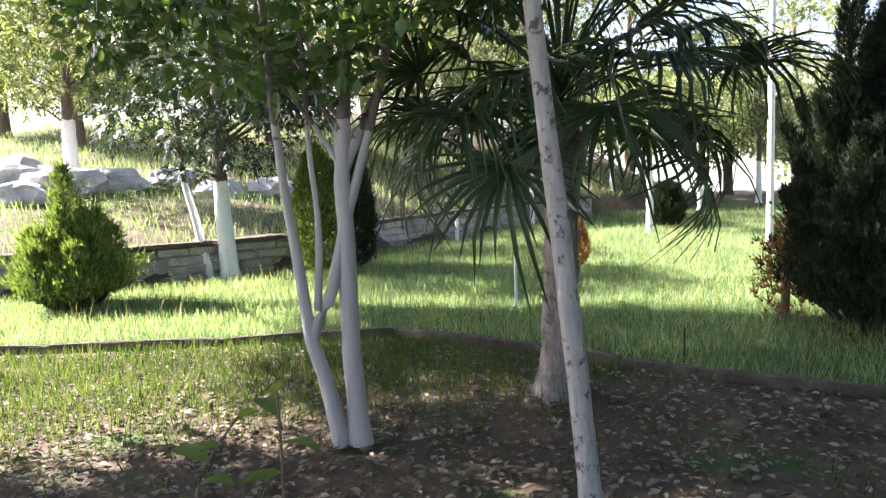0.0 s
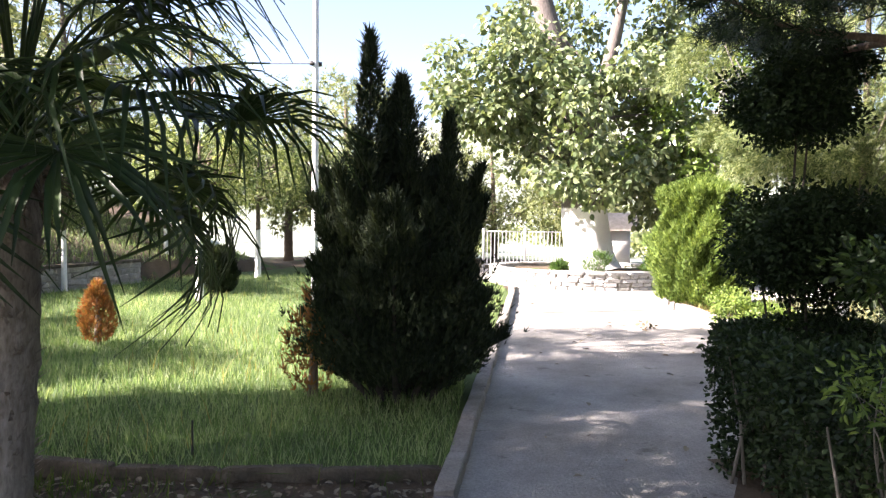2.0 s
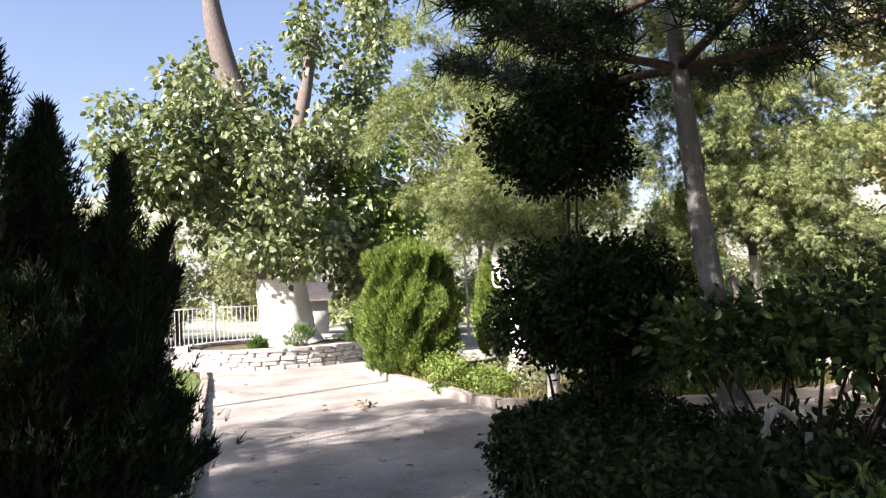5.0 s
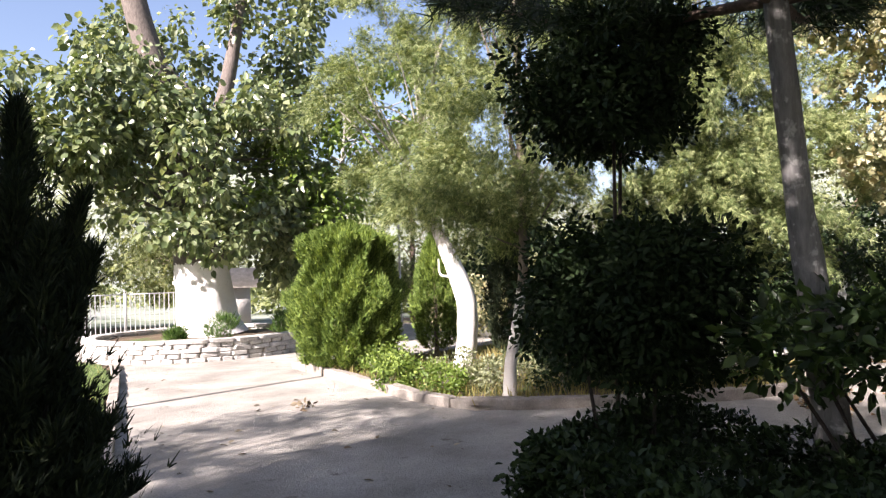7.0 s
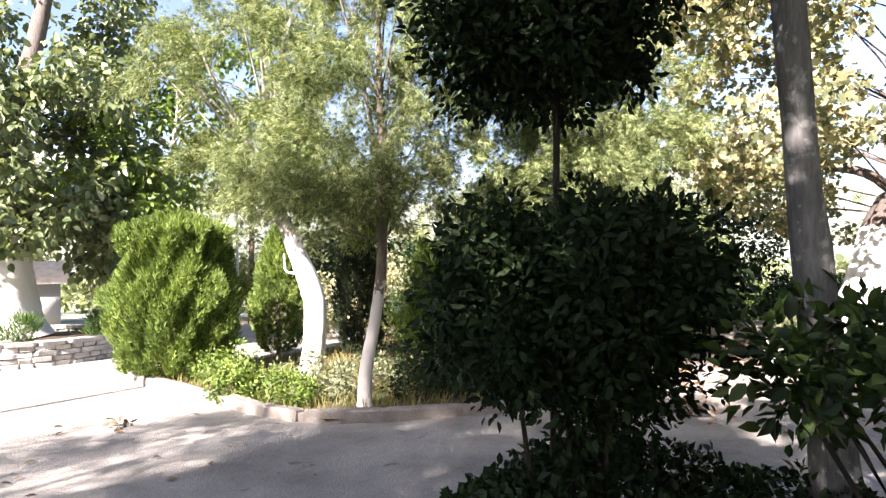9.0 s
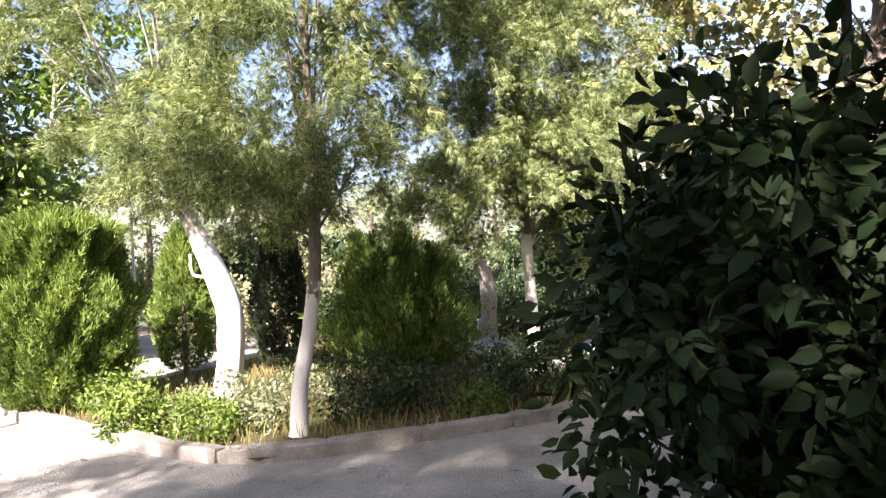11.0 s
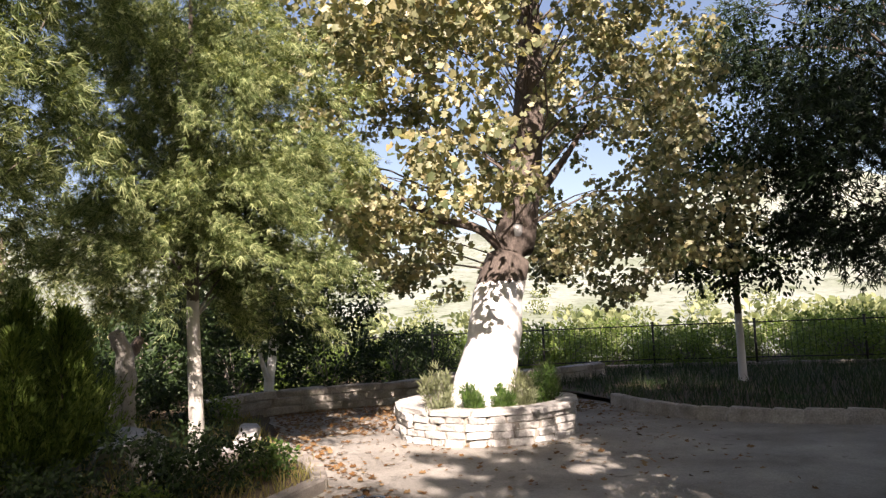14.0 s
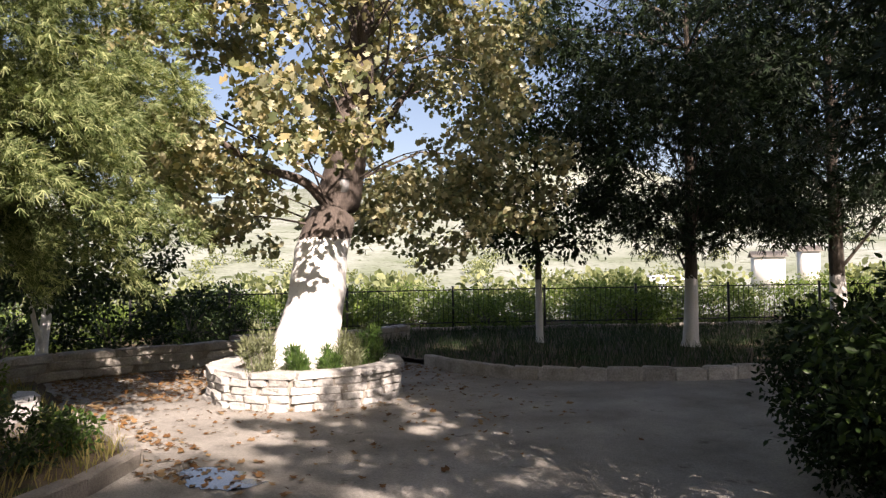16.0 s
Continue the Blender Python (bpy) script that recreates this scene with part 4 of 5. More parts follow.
tree("feathery_tree", "full feathery conifer with a pale lower trunk", "tree",
     [(12.55, 3.75, 0.15), (12.57, 3.75, 0.8), (12.55, 3.77, 1.5), (12.50, 3.77, 2.6), (12.50, 3.77, 5.2)], [0.085, 0.072, 0.065, 0.055, 0.015], bark("limed_bark_third", (0.06, 0.05, 0.04), (0.15, 0.12, 0.1), 1.8, 0.12, limed=(0.5, 0.48, 0.44)), L_CONIFER,
     [((12.55, 3.67, 3.6), (1.6, 1.6, 1.35)), ((12.55, 3.17, 2.45), (1.3, 1.3, 0.8)), ((12.55, 3.87, 4.9), (1.3, 1.3, 1.1)), ((12.45, 3.67, 3.2), (0.8, 0.8, 1.2)), ((11.85, 4.47, 2.2), (0.8, 0.7, 0.45))], 300, 170, 0.098, 0.27, 55, SPRAY, 1.0, 0.9, 0.2, plume=0.42, shell=0.2, limb=0.02, branch_count=40)
tree("fork_tree", "dark leafy small tree with a forked pale trunk", "tree",
     [(17.80, 2.15, 0.0), (17.80, 2.15, 0.5), (17.95, 2.05, 1.1), (18.00, 2.05, 2.4)], [0.1, 0.09, 0.07, 0.02], B_LIME_FAR, L_HEDGE,
     [((17.20, 2.55, 1.9), (1.4, 1.4, 0.75)), ((18.20, 1.35, 2.0), (1.3, 1.3, 0.8))], 110, 60, 0.1, 0.35, 56, limb=0.02, extra=[([(17.80, 2.15, 0.45), (17.60, 2.30, 0.9), (17.40, 2.45, 1.5)], (0.055, 0.02))])

# the leaning plane tree
B_LIME_LEAN = bark("limed_bark_leaning", (0.045, 0.036, 0.03), (0.15, 0.12, 0.1), 1.98, 0.12)
# The crown masses at 7.4 and 7.8 m are unseen, added to dim the yard.
tree("plane_tree", "leaning old plane tree, limewashed below, with yellowing leaves", "tree",
     [(13.3, 0.27, 0.1), (13.6, -0.15, 1.1), (13.95, -0.5, 1.9), (14.1, -0.85, 2.6), (14.15, -1.1, 3.6), (14.3, -1.4, 5.4), (14.4, -1.6, 8.5)], [0.42, 0.37, 0.34, 0.3, 0.27, 0.2, 0.06], B_LIME_LEAN, L_PLANE,
     [((13.9, 1.1, 4.3), (1.7, 1.2, 1.8)), ((11.8, 1.4, 4.6), (1.4, 1.1, 0.9)), ((14.3, -2.6, 4.2), (2.2, 1.9, 2.0)), ((14.6, 0.9, 2.6), (1.2, 1.0, 0.75)), ((14.6, -3.0, 2.5), (1.4, 1.4, 0.8)), ((14.2, -1, 7), (2.6, 2.6, 1.5)), ((14.9, 2.2, 3.6), (1.2, 1.2, 1.2)), ((14.0, -4.2, 3.2), (1.3, 1.2, 1.2)), ((12.9, 0.9, 5.6), (1.3, 1.2, 1.0)), ((14.9, -1.8, 2.5), (1.2, 1.0, 0.7)), ((15.2, 0.2, 2.6), (1.1, 0.9, 0.7)), ((11.2, -1.8, 7.4), (2.6, 2.6, 1.2)), ((10.4, 0.8, 7.8), (1.8, 1.8, 0.9)), ((11.9, 1.1, 3.25), (1.0, 0.8, 0.5)), ((12.6, 1.5, 2.75), (1.0, 0.8, 0.5)), ((11.9, 0.45, 2.95), (0.7, 0.6, 0.3)), ((15.0, -3.6, 5.6), (2.0, 2.0, 1.3)), ((14.6, 1.6, 5.9), (1.8, 1.6, 1.2))],
     690, 56, 0.092, 0.31, 57, PLANE_LEAF, 1.0, 0.8, 0.35, limb=0.024, sides=16, branch_count=70, lumps=0.04, bare=0.85,
     extra=[([(14.05, -0.7, 2.4), (13.95, -0.2, 2.75), (13.9, 0.5, 2.9), (13.8, 1.3, 3.3)], (0.09, 0.03)), ([(14.12, -1.0, 3.1), (14.4, -1.7, 3.6), (14.6, -2.6, 4.6)], (0.12, 0.03))])
B_LIME_SLIM = bark("limed_bark_slim", (0.05, 0.04, 0.03), (0.12, 0.1, 0.08), 1.35, 0.12, limed=(0.62, 0.6, 0.56))
tree("slim_tree", "slim dark tree with limewashed foot by the fence", "tree", [(15.10, -6.10, 0.1), (15.15, -6.15, 1.4), (15.10, -6.05, 4.2)], [0.08, 0.065, 0.02], B_LIME_SLIM, L_HEDGE,
     [((14.90, -6.05, 2.35), (1.6, 1.6, 0.55)), ((14.90, -6.05, 3.3), (1.7, 1.7, 1.3)), ((15.10, -6.65, 5.4), (2.0, 2.0, 1.5))], 190, 52, 0.11, 0.38, 58, limb=0.02)
dark = tree("dark_conifer", "large dark conifer with limewashed foot by the fence", "tree", [(12.60, -7.42, 0.1), (12.55, -7.42, 1.4), (12.50, -7.42, 6.5)], [0.15, 0.12, 0.03], B_LIME_SLIM, L_PINE,
            [((12.40, -7.22, 3.8), (2.4, 2.4, 1.9)), ((12.20, -6.82, 2.5), (2.1, 2.0, 0.6)), ((12.40, -7.02, 5.9), (2.7, 2.7, 1.7)), ((12.20, -5.82, 4.3), (1.6, 1.5, 1.0))], 320, 74, 0.17, 0.42, 59, SPRAY, 1.0, 0.5, 0.3, group="dark conifers by the fence")
# Next two copies are added off to the side to shade the yard.
copy_thing(dark, pose(4.4, -2.0, 0.03, 0, 0, 300) @ Matrix.Scale(1.3, 4))
copy_thing(dark, pose(5.6, -2.0, 0.03, 0, 0, 75) @ Matrix.Scale(0.78, 4))
copy_thing(dark, pose(7.0, -5.9, 0.03, 0, 0, 30) @ Matrix.Scale(1.2, 4))
# Copy added only as a dark mass at the right edge.
copy_thing(dark, pose(8.4, -12.6, 0.02, 0, 0, 120))
copy_thing(dark, pose(11.0, -10.1, 0.05, 0, 0, 220) @ Matrix.Scale(1.15, 4))


# the pine beside the hedge, with layered boughs
def pine(base, seed):
    rng = R(seed)
    root = thing("pine_tree", "young pine with patchy grey bark and dark layered boughs", "tree", base)
    b = np.array(base, float)
    line = curve_points([b, b + (-0.07, 0.06, 1.0), b + (-0.17, 0.15, 2.2), b + (-0.28, 0.28, 5.2)], 24) - b
    part("trunk", (*tube(line, np.linspace(0.085, 0.02, 24), 12, 0.05, rng), 1), B_PINE, root)
    boughs, tips, ways = [], [], []
    for z in (2.44, 2.8, 3.25, 3.7, 4.3, 4.9):
        for k in range(5):
            a = k * 1.26 + z * 3 + rng.uniform(-0.3, 0.3)
            n = (1.5 - 0.22 * (z - 2.2)) * rng.uniform(0.7, 1.1)
            o = np.array([np.interp(z, line[:, 2], line[:, 0]), np.interp(z, line[:, 2], line[:, 1]), z])
            d = np.array([math.cos(a), math.sin(a), 0])
            pts = curve_points([o, o + d * n * 0.5 + (0, 0, 0.1), o + d * n + (0, 0, 0.42)], 9)
            boughs.append(tube(pts, np.linspace(0.024, 0.006, 9), 5))
            s = np.array([-d[1], d[0], 0])
            for q in range(2, 9):
                for side in (-1, 1):
                    e = pts[q] + s * side * rng.uniform(0.1, 0.38) * (1 - 0.5 * q / 9) + d * rng.uniform(0, 0.15) + (0, 0, rng.uniform(-0.02, 0.09))
                    for m in np.linspace(0.2, 1, 6):
                        tips.append(pts[q] + (e - pts[q]) * m)
                        ways.append((e - pts[q]) + d * 0.15 + (0, 0, 0.08))
    tagged(part("branchwork", (*joined(boughs), 1), B_BROWN, root), kind="stuff")
    t, w = np.repeat(np.array(tips), 6, 0), np.repeat(np.array(ways), 6, 0)
    t, w = t + rng.normal(0, 0.04, t.shape), w + rng.normal(0, 0.14, w.shape)
    part("needles", scatter(NEEDLES, t, w, unit(rng, len(t)), 0.1, 0.16), L_PINE, root)
    return root


pine((4.86, 2.41, 0.02), 61)


def shrub(name, label, base, blobs, material, leaf, clumps, per, radius, seed, stems=5, ratio=0.55, category="shrub", shape=LEAF, hang=0.1, flat=0.35, shell=0.7, thick=0.016, group="", wood=None, lines=()):
    rng = R(seed)
    root = thing(name, label, category, base, group)
    b = np.array(base, float)
    c = crown_centres(rng, blobs, clumps, shell) - b
    if lines:
        tagged(part("woody_base", (*joined([tube(curve_points(p, 10), np.linspace(thick, thick * 0.5, 10), 6) for p in lines]), 1), wood, root), kind="stuff")
    elif stems:
        t = c[rng.permutation(len(c))[:stems * 4]]
        pieces = []
        for k in range(stems):
            a = rng.random() * 6.28
            foot = np.array([math.cos(a), math.sin(a), 0]) * 0.07
            for e in t[k * 4:k * 4 + 4]:
                m = foot + (e - foot) * 0.55 * np.array((0.5, 0.5, 1.0)) + rng.normal(0, 0.02, 3)
                pieces.append(tube(curve_points([foot + (0, 0, -0.02), m, e], 6), np.linspace(thick, thick * 0.3, 6), 5))
        tagged(part("woody_base", (*joined(pieces), 1), wood or B_GREY, root), kind="stuff")
    part("leafage", leaf_clumps(rng, c, radius, per, leaf, shape, ratio, hang, flat), material, root)
    return root


TOPIARY = [(0.0, 0.0, 1.52, 0.38, 0.26), (-0.2, -0.18, 1.44, 0.25, 0.24), (0.2, 0.04, 1.48, 0.25, 0.24), (0.0, -0.14, 1.24, 0.3, 0.22), (-0.1, 0.14, 1.38, 0.27, 0.24), (0.16, 0.1, 1.42, 0.26, 0.28), (0.05, -0.25, 1.5, 0.28, 0.24),
           (0.0, 0.0, 2.14, 0.34, 0.15), (-0.2, -0.12, 2.24, 0.24, 0.17), (0.2, 0.06, 2.28, 0.24, 0.18), (0.0, -0.08, 2.44, 0.3, 0.17), (-0.1, 0.16, 2.3, 0.24, 0.2)]
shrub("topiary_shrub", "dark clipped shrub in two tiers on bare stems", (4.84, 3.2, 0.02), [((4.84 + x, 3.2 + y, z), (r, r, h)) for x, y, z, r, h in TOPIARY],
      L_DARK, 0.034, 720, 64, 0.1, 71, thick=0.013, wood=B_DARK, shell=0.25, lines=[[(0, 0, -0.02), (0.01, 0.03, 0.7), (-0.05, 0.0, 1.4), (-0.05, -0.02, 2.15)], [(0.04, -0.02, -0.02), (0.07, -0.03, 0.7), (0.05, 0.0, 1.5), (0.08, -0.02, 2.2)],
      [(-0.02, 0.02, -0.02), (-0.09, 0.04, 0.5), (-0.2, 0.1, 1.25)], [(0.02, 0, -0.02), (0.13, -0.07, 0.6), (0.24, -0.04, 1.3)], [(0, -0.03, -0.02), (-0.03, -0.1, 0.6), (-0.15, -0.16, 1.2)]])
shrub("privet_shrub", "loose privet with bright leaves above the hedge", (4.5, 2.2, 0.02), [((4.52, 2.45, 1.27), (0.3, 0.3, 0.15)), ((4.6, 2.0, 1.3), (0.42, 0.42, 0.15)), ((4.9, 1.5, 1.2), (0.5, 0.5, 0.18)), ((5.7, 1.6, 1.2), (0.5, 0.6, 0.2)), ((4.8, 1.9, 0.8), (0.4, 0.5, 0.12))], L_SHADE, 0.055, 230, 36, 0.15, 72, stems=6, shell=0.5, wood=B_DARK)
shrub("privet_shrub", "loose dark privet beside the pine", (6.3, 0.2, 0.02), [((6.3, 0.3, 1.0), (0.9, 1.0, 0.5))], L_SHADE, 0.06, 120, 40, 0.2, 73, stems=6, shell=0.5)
def sapling(base, shoots, seed):
    """A few thin shoots, each leaf a piece of its own."""
    rng = R(seed)
    root = thing("sapling", "thin sapling with a few broad green leaves", "plant", base)
    # three leaf forms, cupped and slightly twisted
    forms = []
    for k in range(3):
        v, f = [], []
        for i, (q, w) in enumerate(((0, 0.06), (0.18, 0.6), (0.42, 0.95), (0.68, 0.8), (0.88, 0.38), (1, 0.03))):
            t = rng.normal(0, 0.05)
            v += [(-0.36 * w, q, 0.12 * w + t), (0, q, -0.1 * q * q + t), (0.36 * w, q, 0.14 * w + t)]
            if i:
                o = i * 3
                f += [(o - 3, o - 2, o + 1, o), (o - 2, o - 1, o + 2, o + 1)]
        forms.append(quick_mesh("leaf", np.array(v) * 0.085, f, L_SHRUB, True))
    for pts, leaves in shoots:
        line = curve_points(pts, 14)
        part("stem", (*tube(line, np.linspace(0.006, 0.0025, 14), 6), 1), B_BROWN, root)
        for k in range(leaves):
            u = 0.52 + 0.48 * (k + 0.5) / leaves
            p = [float(np.interp(u, np.linspace(0, 1, 14), line[:, c])) for c in range(3)]
            leaf = part("leaf", forms[k % 3], None, root)
            leaf.matrix_basis = pose(*p, rng.uniform(-35, 25), rng.uniform(-35, 35), k * 137 + rng.uniform(-25, 25)) @ Matrix.Scale(rng.uniform(0.7, 1.15), 4)


sapling((-0.32, 1.55, 0), [([(0.06, 0.05, 0), (0.07, 0.07, 0.5), (0.07, 0.12, 0.8), (0.06, 0.15, 1.02)], 5), ([(0, 0, 0), (-0.04, -0.02, 0.5), (-0.09, -0.01, 0.8), (-0.02, 0.08, 0.95)], 6),
        ([(-0.02, 0, 0), (-0.12, -0.06, 0.5), (-0.17, -0.1, 0.75), (-0.2, -0.12, 0.83)], 6), ([(0.03, -0.02, 0), (0.1, -0.08, 0.5), (0.12, -0.1, 0.72), (0.16, -0.12, 0.8)], 7), ([(0, -0.02, 0), (-0.01, -0.09, 0.5), (-0.02, -0.11, 0.7), (0.03, -0.13, 0.79)], 6)], 74)


def hedge(name, label, corners, height, material, seed, leaves, leaf=0.035, low=0.06):
    """A clipped hedge: leaves in a thick skin over the block, twigs and leaves within."""
    rng = R(seed)
    c = np.array(corners, float)
    root = thing(name, label, "hedge", (*c.mean(0), 0))
    n = leaves
    u, v = rng.random(n), rng.random(n)
    flat = (c[0] * (1 - u)[:, None] + c[1] * u[:, None]) * (1 - v)[:, None] + (c[3] * (1 - u)[:, None] + c[2] * u[:, None]) * v[:, None]
    z = low + (height - low) * rng.random(n)
    face = rng.choice(5, n, p=[0.2, 0.14, 0.2, 0.14, 0.32])
    inset = rng.random(n) ** 2 * 0.18
    p = np.column_stack([flat, z])
    nor = np.zeros((n, 3))
    mid = c.mean(0)
    for k in range(4):
        a, b = c[k], c[(k + 1) % 4]
        s = face == k
        w = rng.random(s.sum())[:, None]
        out = np.array([b[1] - a[1], a[0] - b[0]])
        out /= np.linalg.norm(out)
        if out @ ((a + b) / 2 - mid) < 0:
            out = -out
        p[s, :2] = a + (b - a) * w - out * inset[s][:, None]
        nor[s, :2] = out
    top = face == 4
    p[top, 2] = height - inset[top]
    nor[top, 2] = 1
    # rounded, uneven shoulders
    away = p[:, :2] - mid
    p[:, :2] -= away * (0.12 * np.clip((p[:, 2] - height * 0.72) / (height * 0.28), 0, 1) ** 2)[:, None]
    wave = 0.035 * np.sin(p[:, 0] * 5.1 + 1) + 0.035 * np.sin(p[:, 1] * 6.3) + 0.02 * np.sin((p[:, 0] + p[:, 1]) * 13)
    p[:, :2] -= nor[:, :2] * (0.3 * np.clip(1 - p[:, 2] / height, 0, 1))[:, None]
    p += nor * wave[:, None] + rng.normal(0, 0.012, p.shape)
    p -= np.array((*mid, 0))
    size = leaf * rng.uniform(0.6, 1.35, n)
    part("leafage", scatter(LEAF, p, nor * 0.6 + unit(rng, n), nor + unit(rng, n) * 0.7, size, size * 0.6), material, root)
    twigs = []
    for k in range(60):
        q = (flat[k] - mid) * 0.85
        e = np.array((*(q + rng.normal(0, 0.12, 2)), height * rng.uniform(0.6, 0.92)))
        twigs.append(tube([(*q, -0.02), (np.array((*q, 0)) + e) / 2 + rng.normal(0, 0.03, 3), e], [0.012, 0.009, 0.004], 5))
    tagged(part("twig_mass", (*joined(twigs), 1), B_GREY, root), kind="stuff")
    return root


hedge("box_hedge", "low dark clipped box hedge along the road", [(2.35, 0.95), (4.58, 3.7), (5.45, 3.2), (3.2, 0.3)], 0.93, L_HEDGE, 81, 60000, 0.033)
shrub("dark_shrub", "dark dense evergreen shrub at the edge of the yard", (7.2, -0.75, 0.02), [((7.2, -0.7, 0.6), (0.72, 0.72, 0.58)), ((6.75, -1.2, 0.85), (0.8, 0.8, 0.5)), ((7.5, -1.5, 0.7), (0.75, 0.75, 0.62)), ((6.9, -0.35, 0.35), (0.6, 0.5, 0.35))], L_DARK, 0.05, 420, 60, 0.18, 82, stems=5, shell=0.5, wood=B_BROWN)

# ---- grass, litter and low plants ----
def strew(name, label, category, count, place, shape, material, length, ratio, seed, upright=1.0, lean=0.45):
    rng = R(seed)
    p = place(rng, count)
    n = len(p)
    along = unit(rng, n) * (1, 1, 0) * lean + np.array((0, 0, upright)) + unit(rng, n) * 0.12
    face = unit(rng, n) if upright > 0.3 else unit(rng, n) * 0.4 + (0, 0, 1)
    s = length * rng.uniform(0.5, 1.5, n)
    ob = new(name, quick_mesh(name, *scatter(shape, p, along, face, s, s * ratio), material))
    return tagged(ob, label, category, kind="stuff")


def inside(poly, x, y):
    hit = np.zeros(len(x), bool)
    for (ax, ay), (bx, by) in zip(poly, poly[1:] + poly[:1]):
        hit ^= ((ay > y) != (by > y)) & (x < (bx - ax) * (y - ay) / (by - ay + 1e-12) + ax)
    return hit


def within(poly, z=0.05, bias=None, keep=None):
    xs, ys = zip(*poly)

    def place(rng, n):
        x, y = rng.uniform(min(xs), max(xs), n), rng.uniform(min(ys), max(ys), n)
        ok = inside(poly, x, y)
        if bias:
            ok &= rng.random(n) < np.clip((bias / np.hypot(x - 0.5, y - 1)) ** 1.6, 0.03, 1)
        if keep:
            ok &= keep(rng, x, y)
        return np.column_stack([x, y, np.full(n, z) + (0 if z is not None else 0)])[ok]
    return place


def patchy(scale, level):
    return lambda rng, x, y: np.sin(x * scale + 1) * np.sin(y * scale * 1.2 + 2) + 0.5 * np.sin((x + y) * scale * 2.3) + rng.normal(0, 0.35, len(x)) > level


LAWN_POLY = EDGE + [(4.6, 6.4), (9.8, 12.8), (11, 14.5), (12, 19), (5, 20.3), (1.5, 16.8), (-1.1, 13.2), (-2.3, 10.7), (-4.0, 9.6), (-9, 7.9)]
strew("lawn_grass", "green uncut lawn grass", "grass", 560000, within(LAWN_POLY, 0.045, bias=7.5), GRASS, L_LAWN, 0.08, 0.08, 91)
strew("tall_grass", "taller pale grass stalks in the lawn", "grass", 9000, within(LAWN_POLY, 0.045, bias=9, keep=patchy(0.9, 0.3)), BLADE, L_STRAW, 0.2, 0.035, 92, lean=0.3)
NEAR_BED = [(-9, 0.2), (-0.8, -0.5), (2.3, 3.4), (2.95, 4.15), (1.6, 4.9), (-0.45, 6.3), (-3.8, 6.0), (-9, 5.7)]
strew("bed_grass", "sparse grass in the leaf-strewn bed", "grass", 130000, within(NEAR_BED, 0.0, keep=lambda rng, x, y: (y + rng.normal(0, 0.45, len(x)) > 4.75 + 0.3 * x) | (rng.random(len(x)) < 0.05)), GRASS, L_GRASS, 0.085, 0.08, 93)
strew("bed_litter", "dry brown leaf litter on the soil", "leaves", 32000, within(NEAR_BED, 0.012), LEAF, L_LITTER, 0.046, 0.6, 94, upright=0.08, lean=1.0)
strew("hedge_litter", "dry leaves and weeds under the shrubs", "leaves", 6000, within([(2.2, 0.9), (5.2, 3.2), (6.6, 1.4), (7.2, -2), (2, -2)], 0.045), LEAF, L_LITTER, 0.05, 0.6, 95, upright=0.08, lean=1.0)
strew("yard_litter", "fallen orange plane leaves in the yard", "leaves", 15000, within([(11.2, 3.0), (13.4, 2.8), (17, 2.2), (17.1, -3), (14.4, -2.6), (12.0, -2.4), (9, -1), (9.6, 2.5)], 0.025,
      keep=lambda rng, x, y: rng.random(len(x)) < np.clip((x - 9) / 7, 0.08, 1) * np.where((y > 2.2) | (x > 14.2), 1.0, 0.22)), PLANE_LEAF, L_ORANGE, 0.048, 0.9, 96, upright=0.1, lean=1.0)
strew("road_litter", "scattered dry leaves on the road", "leaves", 420, within([(0, -1), (3, 2.3), (9.2, 6), (11, 9), (14, 12.5), (11, 13.5), (5, 6)], 0.02), LEAF, L_LITTER, 0.06, 0.6, 97, upright=0.1, lean=1.0)
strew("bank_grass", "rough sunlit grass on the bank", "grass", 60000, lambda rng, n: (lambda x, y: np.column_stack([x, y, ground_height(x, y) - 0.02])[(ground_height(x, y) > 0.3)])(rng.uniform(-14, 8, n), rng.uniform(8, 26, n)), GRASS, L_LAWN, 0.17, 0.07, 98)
# Hedge-dark blades put the shade by the fence into their colour.
strew("fence_grass", "tall weeds along the fence bed, toned dark for shade", "grass", 40000, within(KERB_R[::-1] + [(18.2, -3.4), (20.6, -3.4), (18.9, -7.5), (16.0, -11.0), (11.7, -16.6), (8, -13)], 0.07), BLADE, L_HEDGE, 0.16, 0.06, 99)
strew("bed_weeds", "weeds and dry stems in the shrub bed", "grass", 16000, within(KERB_B + [(16.8, 2.6), (18, 6), (16.5, 8), (13.2, 9.2)], 0.045), BLADE, L_STRAW, 0.13, 0.08, 100)

